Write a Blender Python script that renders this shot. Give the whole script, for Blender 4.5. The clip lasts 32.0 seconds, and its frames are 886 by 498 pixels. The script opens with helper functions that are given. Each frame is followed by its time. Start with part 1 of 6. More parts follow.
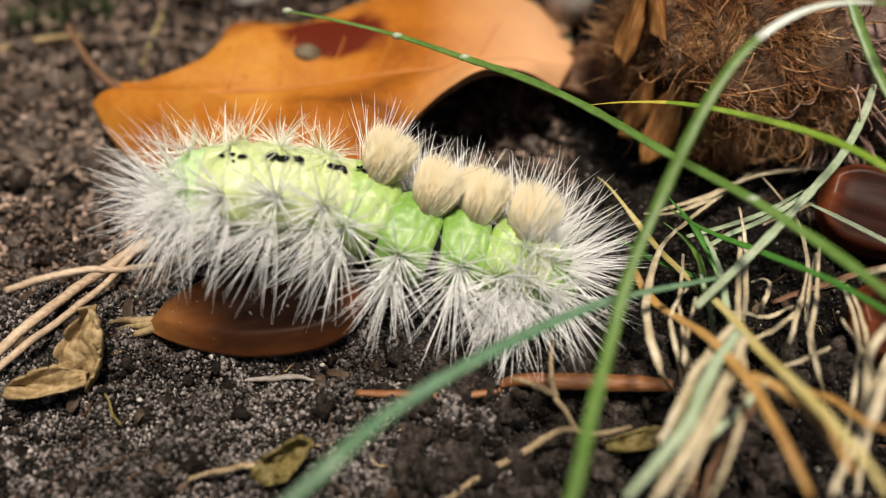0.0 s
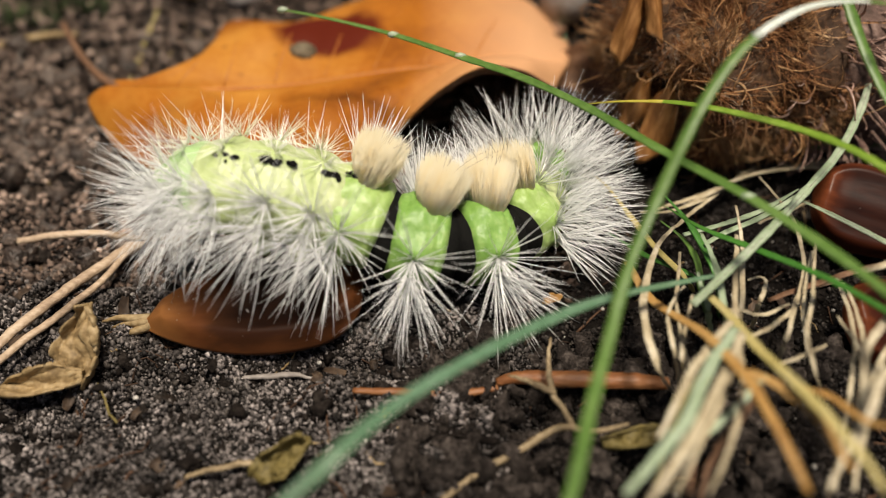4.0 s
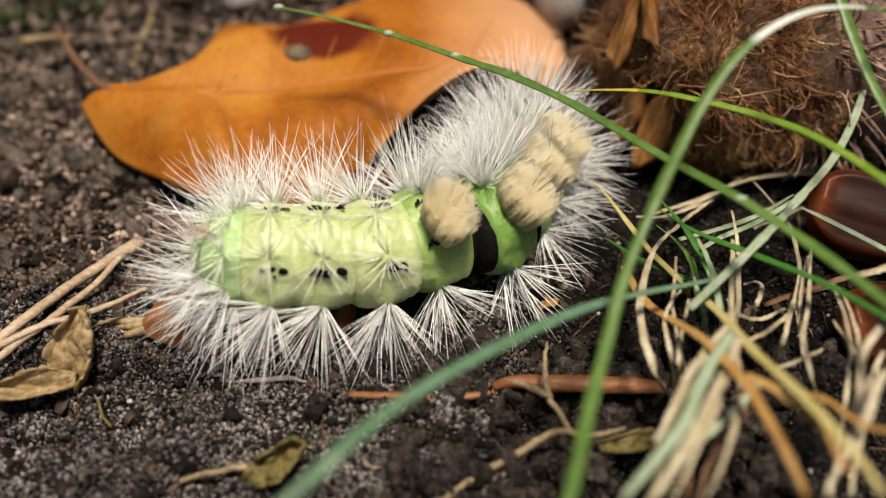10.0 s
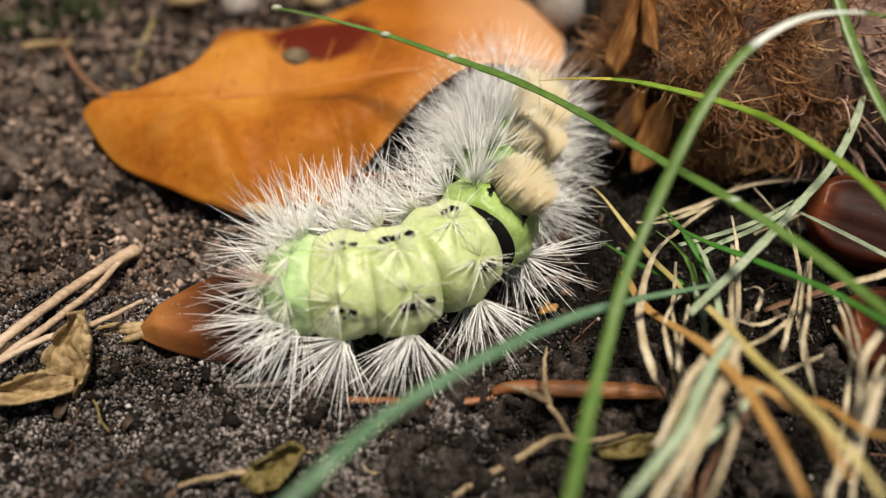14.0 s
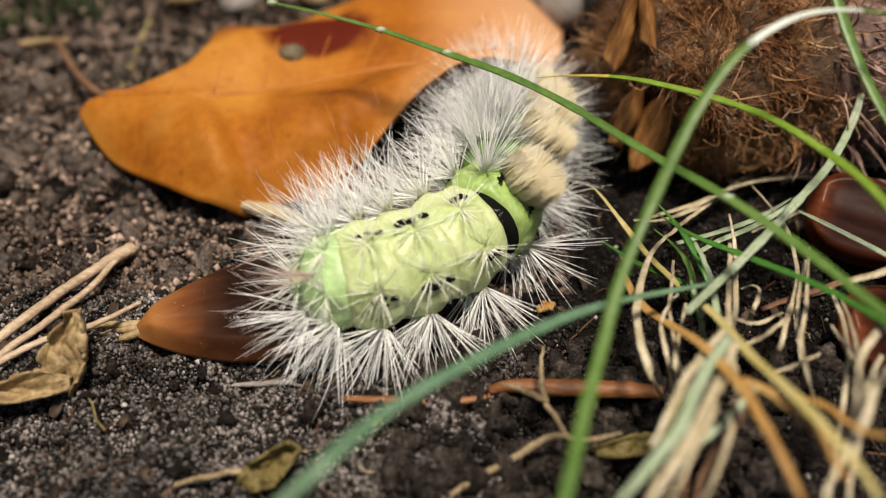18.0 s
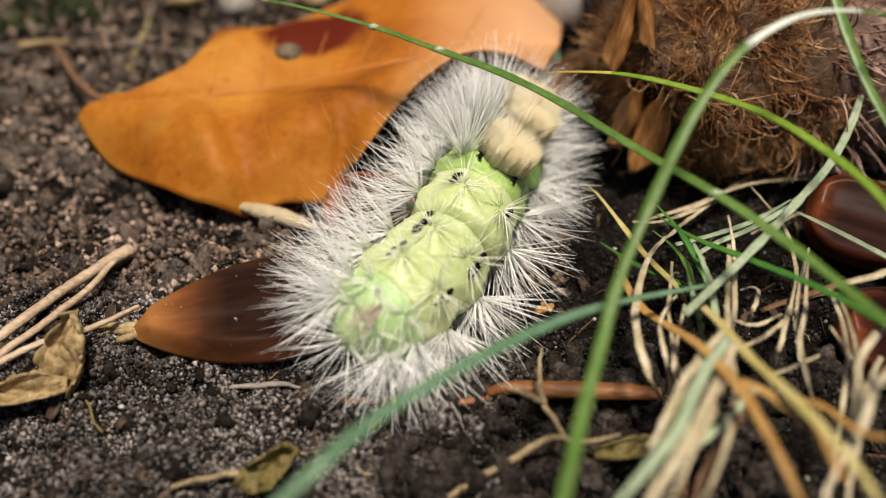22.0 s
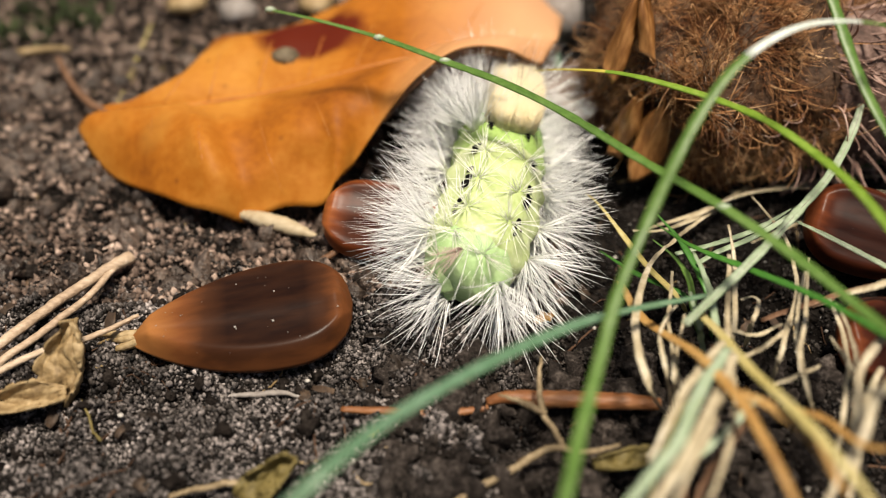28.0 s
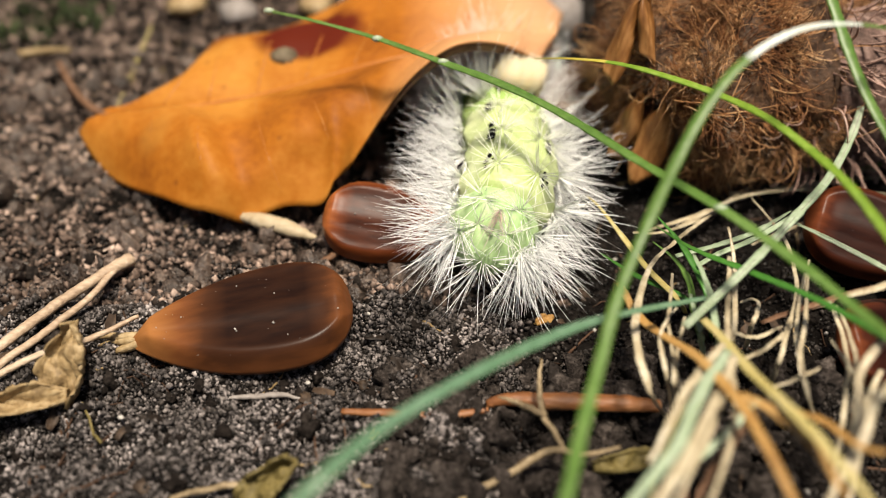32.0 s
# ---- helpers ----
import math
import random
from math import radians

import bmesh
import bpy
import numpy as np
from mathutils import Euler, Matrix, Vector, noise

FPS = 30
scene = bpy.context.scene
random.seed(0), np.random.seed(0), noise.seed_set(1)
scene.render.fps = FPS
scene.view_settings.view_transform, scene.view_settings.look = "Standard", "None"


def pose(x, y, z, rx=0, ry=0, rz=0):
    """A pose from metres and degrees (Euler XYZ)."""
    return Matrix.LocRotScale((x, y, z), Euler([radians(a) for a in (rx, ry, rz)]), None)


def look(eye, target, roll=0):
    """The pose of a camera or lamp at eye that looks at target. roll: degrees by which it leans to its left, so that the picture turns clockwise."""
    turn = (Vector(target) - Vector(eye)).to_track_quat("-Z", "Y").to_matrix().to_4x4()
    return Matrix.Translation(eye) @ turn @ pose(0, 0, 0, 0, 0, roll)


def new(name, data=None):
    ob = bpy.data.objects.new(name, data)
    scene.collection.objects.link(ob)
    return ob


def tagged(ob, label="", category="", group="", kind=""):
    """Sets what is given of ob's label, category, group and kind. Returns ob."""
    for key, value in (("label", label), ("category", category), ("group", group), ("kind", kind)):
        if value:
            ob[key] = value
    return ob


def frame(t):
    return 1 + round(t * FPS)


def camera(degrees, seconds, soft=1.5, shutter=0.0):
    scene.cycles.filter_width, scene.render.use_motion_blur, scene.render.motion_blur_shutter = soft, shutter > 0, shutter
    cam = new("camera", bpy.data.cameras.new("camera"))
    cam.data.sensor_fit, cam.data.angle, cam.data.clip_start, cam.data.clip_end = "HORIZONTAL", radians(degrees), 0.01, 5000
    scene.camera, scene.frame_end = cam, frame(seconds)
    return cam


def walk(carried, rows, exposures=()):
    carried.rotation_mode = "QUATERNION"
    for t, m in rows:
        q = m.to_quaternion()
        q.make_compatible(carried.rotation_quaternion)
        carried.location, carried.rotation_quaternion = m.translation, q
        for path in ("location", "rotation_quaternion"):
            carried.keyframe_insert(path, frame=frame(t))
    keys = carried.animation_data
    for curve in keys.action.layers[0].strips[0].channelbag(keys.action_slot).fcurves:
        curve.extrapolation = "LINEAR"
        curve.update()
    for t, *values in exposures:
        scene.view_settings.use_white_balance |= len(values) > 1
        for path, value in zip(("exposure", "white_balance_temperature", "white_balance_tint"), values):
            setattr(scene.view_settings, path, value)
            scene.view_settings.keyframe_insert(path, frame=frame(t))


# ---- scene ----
# ---- camera ----
cam = camera(55, 32.0, soft=1.1)
cam.data.dof.use_dof = True
cam.data.dof.focus_distance = 0.0595
cam.data.dof.aperture_fstop = 19
PATH = [
    (0.0, pose(0.00017, -0.00015, 0.04549, 46.585, 1.029, 0.326)),
    (0.5, pose(0.00015, -0.00018, 0.04544, 46.629, 1.024, 0.308)),
    (1.0, pose(0.00025, -0.00015, 0.04551, 46.525, 1.014, 0.327)),
    (1.5, pose(0.00009, -0.00009, 0.04555, 46.422, 0.892, 0.181)),
    (2.0, pose(0.00005, -0.00011, 0.04552, 46.451, 0.830, 0.125)),
    (2.5, pose(-0.00005, -0.00037, 0.04529, 46.778, 0.721, 0.128)),
    (3.0, pose(-0.00011, -0.00027, 0.04543, 46.585, 0.714, 0.072)),
    (3.5, pose(-0.00013, -0.00026, 0.04541, 46.585, 0.692, 0.051)),
    (5.5, pose(-0.00026, -0.00031, 0.04523, 46.772, 0.449, -0.185)),
    (6.0, pose(-0.00018, -0.00030, 0.04525, 46.788, 0.438, -0.142)),
    (6.5, pose(-0.00012, -0.00028, 0.04525, 46.817, 0.494, -0.123)),
    (7.0, pose(-0.00043, -0.00052, 0.04512, 47.098, 0.324, -0.259)),
    (7.5, pose(-0.00050, -0.00064, 0.04512, 47.228, 0.234, -0.211)),
    (8.0, pose(-0.00048, -0.00056, 0.04514, 47.150, 0.220, -0.177)),
    (8.5, pose(-0.00043, -0.00041, 0.04516, 47.009, 0.276, -0.177)),
    (9.0, pose(-0.00050, -0.00038, 0.04524, 47.013, 0.208, -0.269)),
    (9.5, pose(-0.00043, -0.00036, 0.04520, 47.038, 0.154, -0.242)),
    (10.0, pose(-0.00044, -0.00034, 0.04514, 47.066, 0.122, -0.248)),
    (10.5, pose(-0.00043, -0.00033, 0.04512, 47.081, 0.138, -0.251)),
    (11.0, pose(-0.00049, -0.00035, 0.04504, 47.156, 0.106, -0.253)),
    (11.5, pose(-0.00067, -0.00055, 0.04488, 47.430, -0.011, -0.295)),
    (12.0, pose(-0.00061, -0.00054, 0.04496, 47.397, 0.050, -0.236)),
    (12.5, pose(-0.00052, -0.00042, 0.04501, 47.301, 0.136, -0.218)),
    (13.0, pose(-0.00043, -0.00043, 0.04491, 47.463, 0.138, -0.168)),
    (13.5, pose(-0.00035, -0.00044, 0.04493, 47.559, 0.139, -0.125)),
    (14.0, pose(-0.00037, -0.00042, 0.04498, 47.580, 0.095, -0.168)),
    (14.5, pose(-0.00029, -0.00032, 0.04503, 47.488, 0.119, -0.179)),
    (16.5, pose(-0.00016, -0.00028, 0.04496, 47.422, 0.141, -0.219)),
    (17.0, pose(-0.00019, -0.00029, 0.04488, 47.433, 0.117, -0.185)),
    (17.5, pose(-0.00016, -0.00024, 0.04496, 47.349, 0.125, -0.174)),
    (18.0, pose(-0.00012, -0.00022, 0.04495, 47.357, 0.126, -0.158)),
    (18.5, pose(-0.00011, -0.00021, 0.04493, 47.367, 0.120, -0.154)),
    (19.0, pose(-0.00010, -0.00021, 0.04491, 47.363, 0.084, -0.167)),
    (19.5, pose(-0.00007, -0.00019, 0.04487, 47.373, 0.064, -0.149)),
    (20.0, pose(-0.00004, -0.00010, 0.04489, 47.316, 0.069, -0.172)),
    (20.5, pose(0.00003, -0.00009, 0.04490, 47.326, 0.117, -0.149)),
    (21.0, pose(0.00002, -0.00011, 0.04484, 47.385, 0.087, -0.160)),
    (21.5, pose(-0.00003, -0.00017, 0.04481, 47.470, 0.033, -0.158)),
    (22.0, pose(0.00002, -0.00018, 0.04479, 47.539, 0.134, -0.132)),
    (22.5, pose(-0.00003, -0.00015, 0.04480, 47.534, 0.120, -0.119)),
    (23.0, pose(-0.00009, -0.00016, 0.04484, 47.555, 0.046, -0.127)),
    (23.5, pose(-0.00004, -0.00016, 0.04480, 47.628, 0.056, -0.110)),
    (24.0, pose(-0.00001, -0.00004, 0.04491, 47.514, 0.069, -0.112)),
    (24.5, pose(-0.00002, -0.00007, 0.04485, 47.605, 0.054, -0.119)),
    (25.0, pose(0.00012, 0.00008, 0.04496, 47.500, 0.150, -0.067)),
    (25.5, pose(0.00035, 0.00023, 0.04498, 47.422, 0.359, 0.033)),
    (27.5, pose(0.00006, 0.00003, 0.04504, 47.791, 0.105, 0.013)),
    (28.0, pose(0.00007, 0.00005, 0.04498, 47.845, 0.066, -0.010)),
    (28.5, pose(0.00013, 0.00008, 0.04499, 47.842, 0.056, 0.002)),
    (29.0, pose(0.00020, 0.00021, 0.04506, 47.727, 0.124, -0.011)),
    (29.5, pose(0.00024, 0.00028, 0.04506, 47.693, 0.111, -0.013)),
    (30.0, pose(0.00031, 0.00029, 0.04507, 47.704, 0.149, 0.010)),
    (30.5, pose(0.00032, 0.00023, 0.04510, 47.769, 0.136, 0.057)),
    (31.0, pose(0.00020, 0.00025, 0.04524, 47.694, 0.078, -0.008)),
    (31.5, pose(0.00013, 0.00013, 0.04508, 47.868, 0.081, -0.010)),
    (32.0, pose(0.00005, 0.00011, 0.04510, 47.857, 0.054, -0.007)),
]
walk(cam, PATH, exposures=[(0.0, 0.24, 7450, 10), (4.0, 0.2, 7450, 10), (9.0, 0.15, 7450, 10), (18.0, 0.17, 7450, 10), (24.5, 0.24, 7450, 10), (28.0, 0.45, 7450, 10), (32.0, 0.58, 7450, 10)])

# ---- world and light ----
MM = 0.001
world = bpy.data.worlds.new("sky")
world.use_nodes = True
scene.world = world
wt = world.node_tree
sky = wt.nodes.new("ShaderNodeTexSky")
sky.sky_type = "NISHITA"
sky.sun_disc = False
sky.sun_elevation = radians(81)
sky.sun_rotation = radians(140)
sky.dust_density = 3.0
wt.links.new(sky.outputs[0], wt.nodes["Background"].inputs[0])
wt.nodes["Background"].inputs[1].default_value = 0.041

sun = new("sun", bpy.data.lights.new("sun", "SUN"))
sun.data.energy = 4.55
sun.data.angle = radians(12)
sun.data.color = (1.0, 0.96, 0.9)
# almost overhead
sun.matrix_world = look((0.1, -0.12, 1.0), (0, 0, 0))

# ---- materials ----


def material(name, colours, size, rough=0.6, bump=0.0, spec=0.4, grain=None, stretch=(1, 1, 1),
             thin=0.0, island=0.0, clear=0.0):
    """A noise-varied surface. colours: dark to light; size: mm of the coarse variation; grain: mm of the fine one;
    bump: mm of relief; thin: share of light that passes through; island: hue shift from piece to piece."""
    m = bpy.data.materials.new(name)
    m.use_nodes = True
    t = m.node_tree
    n, link = t.nodes, t.links.new
    bsdf = n["Principled BSDF"]
    co = n.new("ShaderNodeTexCoord")
    mp = n.new("ShaderNodeMapping")
    mp.inputs["Scale"].default_value = stretch
    link(co.outputs["Object"], mp.inputs["Vector"])
    a = n.new("ShaderNodeTexNoise")
    a.inputs["Scale"].default_value = 1000.0 / size
    a.inputs["Detail"].default_value = 5
    b = n.new("ShaderNodeTexNoise")
    b.inputs["Scale"].default_value = 1000.0 / (grain or size / 6)
    b.inputs["Detail"].default_value = 4
    link(mp.outputs[0], a.inputs["Vector"])
    link(mp.outputs[0], b.inputs["Vector"])
    mix = n.new("ShaderNodeMix")
    mix.data_type = "FLOAT"
    mix.inputs["Factor"].default_value = 0.45
    link(a.outputs["Fac"], mix.inputs["A"])
    link(b.outputs["Fac"], mix.inputs["B"])
    ramp = n.new("ShaderNodeValToRGB")
    els = ramp.color_ramp.elements
    while len(els) < len(colours):
        els.new(0.5)
    for i, c in enumerate(colours):
        els[i].position = 0.3 + 0.4 * i / max(1, len(colours) - 1)
        els[i].color = (*c, 1)
    link(mix.outputs["Result"], ramp.inputs["Fac"])
    colour = ramp.outputs["Color"]
    if island:
        geo = n.new("ShaderNodeNewGeometry")
        hsv = n.new("ShaderNodeHueSaturation")
        rng = n.new("ShaderNodeMapRange")
        rng.inputs["To Min"].default_value = 1 - island
        rng.inputs["To Max"].default_value = 1 + island
        link(geo.outputs["Random Per Island"], rng.inputs["Value"])
        link(rng.outputs[0], hsv.inputs["Value"])
        link(colour, hsv.inputs["Color"])
        colour = hsv.outputs["Color"]
    link(colour, bsdf.inputs["Base Color"])
    bsdf.inputs["Roughness"].default_value = rough
    bsdf.inputs["Specular IOR Level"].default_value = spec
    if bump:
        bp = n.new("ShaderNodeBump")
        bp.inputs["Distance"].default_value = bump * MM
        bp.inputs["Strength"].default_value = 0.8
        link(b.outputs["Fac"], bp.inputs["Height"])
        link(bp.outputs[0], bsdf.inputs["Normal"])
    if thin:
        tr = n.new("ShaderNodeBsdfTranslucent")
        sh = n.new("ShaderNodeMixShader")
        sh.inputs[0].default_value = thin
        link(colour, tr.inputs["Color"])
        link(bsdf.outputs[0], sh.inputs[1])
        link(tr.outputs[0], sh.inputs[2])
        link(sh.outputs[0], n["Material Output"].inputs["Surface"])
        if clear:
            # glassy fibre: part of the light goes straight through
            cl = n.new("ShaderNodeBsdfTransparent")
            sh2 = n.new("ShaderNodeMixShader")
            sh2.inputs[0].default_value = clear
            link(sh.outputs[0], sh2.inputs[1])
            link(cl.outputs[0], sh2.inputs[2])
            link(sh2.outputs[0], n["Material Output"].inputs["Surface"])
    return m


SOIL = material("soil", [(0.003, 0.0022, 0.002), (0.008, 0.0065, 0.0056), (0.026, 0.021, 0.018)], 5.0, 0.9, 0.35, 0.06, 0.5)
GRAIN = material("soil_grain", [(0.004, 0.003, 0.0027), (0.014, 0.0115, 0.01), (0.1, 0.084, 0.075)], 7.0, 0.6, 0.0, 0.15, 0.25, island=0.98)
SAND = material("pale_sand", [(0.014, 0.012, 0.0112), (0.09, 0.078, 0.074), (0.34, 0.3, 0.288)], 5.0, 0.6, 0.0, 0.15, 0.25, island=0.98)
HUMUS = material("brown_humus", [(0.026, 0.0175, 0.0135), (0.15, 0.106, 0.085), (0.42, 0.32, 0.265)], 6.0, 0.8, 0.0, 0.12, 0.3, island=0.95)
FLAKE = material("litter_flake", [(0.014, 0.009, 0.006), (0.045, 0.028, 0.018), (0.14, 0.09, 0.055)], 9.0, 0.65, 0.05, 0.3, 0.4, island=0.8)
QUARTZ = material("quartz_grain", [(0.22, 0.2, 0.18), (0.5, 0.47, 0.43)], 0.6, 0.35, 0.03, 0.5, island=0.3)
CRUMB = material("soil_crumb", [(0.005, 0.004, 0.0035), (0.014, 0.011, 0.0095), (0.045, 0.037, 0.032)], 1.5, 0.95, 0.25, 0.06, 0.3, island=0.3)
GREEN = material("green_grass", [(0.05, 0.12, 0.015), (0.1, 0.2, 0.035), (0.17, 0.28, 0.075)], 6.0, 0.42, 0.05, 0.5, 0.5, thin=0.25)
BLUEGREEN = material("blue_green_grass", [(0.07, 0.16, 0.08), (0.13, 0.25, 0.15), (0.26, 0.38, 0.28)], 6.0, 0.4, 0.05, 0.5, 0.5, thin=0.2)
PALEGREEN = material("pale_grass", [(0.22, 0.3, 0.16), (0.36, 0.45, 0.3), (0.55, 0.6, 0.48)], 5.0, 0.45, 0.05, 0.5, 0.4, thin=0.2)
DARKGREEN = material("dark_green_grass", [(0.025, 0.1, 0.012), (0.05, 0.19, 0.025), (0.09, 0.27, 0.04)], 5.0, 0.45, 0.05, 0.5, 0.4, thin=0.2)
STRAW = material("dry_straw", [(0.19, 0.14, 0.08), (0.42, 0.35, 0.23), (0.68, 0.61, 0.47)], 2.2, 0.42, 0.1, 0.5, 0.25)
STICK = material("weathered_stalk", [(0.2, 0.13, 0.085), (0.4, 0.29, 0.2), (0.62, 0.5, 0.38)], 2.5, 0.55, 0.1, 0.3, 0.25, stretch=(0.4, 1, 1))
DULLSTEM = material("dull_stem", [(0.09, 0.065, 0.035), (0.24, 0.175, 0.1), (0.42, 0.33, 0.21)], 2.5, 0.6, 0.1, 0.3, 0.3)
OLIVE = material("olive_scrap", [(0.06, 0.045, 0.014), (0.15, 0.115, 0.038), (0.27, 0.21, 0.08)], 2.5, 0.6, 0.15, 0.3, 0.3)
ORANGESTRAW = material("orange_straw", [(0.24, 0.11, 0.025), (0.42, 0.23, 0.07), (0.56, 0.36, 0.14)], 4.0, 0.55, 0.08, 0.35, 0.3, thin=0.15)
LIME = material("lime_grass", [(0.1, 0.19, 0.012), (0.18, 0.3, 0.03), (0.28, 0.4, 0.07)], 6.0, 0.42, 0.05, 0.4, 0.5, thin=0.25)
YELLOWTIP = material("yellow_tip", [(0.34, 0.27, 0.03), (0.48, 0.4, 0.06), (0.58, 0.5, 0.14)], 5.0, 0.5, 0.05, 0.4, 0.4, thin=0.2)
YELLOWSTRAW = material("yellow_straw", [(0.3, 0.24, 0.07), (0.46, 0.38, 0.14), (0.56, 0.48, 0.26)], 4.0, 0.55, 0.08, 0.35, 0.3, thin=0.15)
BROWNSTEM = material("brown_stem", [(0.06, 0.028, 0.014), (0.15, 0.075, 0.04), (0.27, 0.155, 0.095)], 3.0, 0.65, 0.1, 0.3, 0.3)
TWIG = material("reddish_twig", [(0.08, 0.028, 0.011), (0.2, 0.075, 0.026), (0.32, 0.15, 0.065)], 3.0, 0.5, 0.12, 0.4, 0.3, stretch=(0.25, 1, 1))
SCRAP = material("withered_leaf", [(0.13, 0.08, 0.036), (0.34, 0.235, 0.115), (0.56, 0.43, 0.26)], 3.0, 0.6, 0.15, 0.35, 0.4, thin=0.15)
CLOD = material("soil_clod", [(0.005, 0.0038, 0.0032), (0.03, 0.024, 0.021), (0.115, 0.095, 0.084)], 0.8, 0.9, 0.3, 0.08, 0.25, island=0.4)
WETCLOD = material("wet_humus", [(0.012, 0.008, 0.006), (0.06, 0.042, 0.033), (0.19, 0.14, 0.11)], 1.2, 0.42, 0.35, 0.45, 0.3, island=0.5)
HUSKSKIN = material("husk_skin", [(0.012, 0.006, 0.003), (0.06, 0.03, 0.015), (0.18, 0.095, 0.045)], 8.0, 0.75, 0.5, 0.3, 0.6)
BRISTLE = material("husk_bristle", [(0.09, 0.035, 0.013), (0.34, 0.165, 0.066), (0.72, 0.49, 0.27)], 3.0, 0.6, 0.0, 0.4, 0.6, island=0.5)
RUSTBRISTLE = material("rusty_bristle", [(0.05, 0.016, 0.006), (0.2, 0.078, 0.028), (0.44, 0.22, 0.09)], 3.0, 0.6, 0.0, 0.3, 0.6, island=0.5)
TENDRIL = material("dry_tendril", [(0.1, 0.055, 0.042), (0.27, 0.16, 0.125), (0.52, 0.37, 0.31)], 4.0, 0.6, 0.05, 0.4, 0.6, island=0.3)
SKIN = material("caterpillar_skin", [(0.42, 0.53, 0.19), (0.54, 0.63, 0.31), (0.68, 0.73, 0.47)], 2.5, 0.38, 0.06, 0.4, 0.35, thin=0.15)
SKINGREEN = material("caterpillar_green_skin", [(0.13, 0.28, 0.05), (0.2, 0.37, 0.085), (0.33, 0.48, 0.16)], 2.5, 0.42, 0.06, 0.4, 0.35, thin=0.12)
SKINLIME = material("caterpillar_lime_skin", [(0.25, 0.41, 0.085), (0.35, 0.51, 0.16), (0.5, 0.62, 0.29)], 2.5, 0.4, 0.06, 0.4, 0.35, thin=0.14)
SKINTAIL = material("caterpillar_tail_skin", [(0.31, 0.51, 0.21), (0.43, 0.61, 0.29), (0.58, 0.71, 0.42)], 2.5, 0.45, 0.06, 0.4, 0.35, thin=0.12)
VELVET = material("black_velvet", [(0.003, 0.003, 0.003), (0.008, 0.008, 0.007)], 1.0, 0.9, 0.03, 0.1)
HAIR = material("white_hair", [(0.93, 0.94, 0.94), (0.96, 0.965, 0.965), (0.98, 0.985, 0.985)], 3.0, 0.4, 0.0, 0.5)
FINEHAIR = material("fine_yellow_hair", [(0.92, 0.94, 0.78), (0.97, 0.98, 0.9)], 3.0, 0.35, 0.0, 0.5)
REDHAIR = material("pink_hair", [(0.8, 0.58, 0.54), (0.9, 0.74, 0.7)], 3.0, 0.45, 0.0, 0.5, thin=0.4, clear=0.4)
DARKHAIR = material("dark_hair", [(0.08, 0.04, 0.025), (0.2, 0.11, 0.07)], 2.0, 0.5, 0.0, 0.4)
CREAM = material("cream_brush", [(0.96, 0.86, 0.63), (0.98, 0.92, 0.75), (0.99, 0.96, 0.85)], 1.5, 0.7, 0.0, 0.15, 0.3, stretch=(1, 1, 0.1), thin=0.5)
PALESTRAW = material("bleached_straw", [(0.26, 0.19, 0.11), (0.38, 0.3, 0.19), (0.48, 0.4, 0.28)], 4.0, 0.6, 0.05, 0.3, 0.3, stretch=(0.3, 1, 1))
STONE = material("pale_stone", [(0.13, 0.11, 0.1), (0.24, 0.21, 0.19), (0.38, 0.35, 0.34)], 4.0, 0.6, 0.2, 0.4, 0.6)
WHITEGRASS = material("bleached_grass", [(0.5, 0.58, 0.5), (0.68, 0.74, 0.67), (0.82, 0.86, 0.82)], 4.0, 0.4, 0.05, 0.5, 0.5, thin=0.15)
MOSS = material("green_moss", [(0.015, 0.022, 0.007), (0.03, 0.048, 0.013), (0.055, 0.08, 0.028)], 4.0, 0.7, 0.0, 0.3, 0.6, thin=0.2, island=0.4)


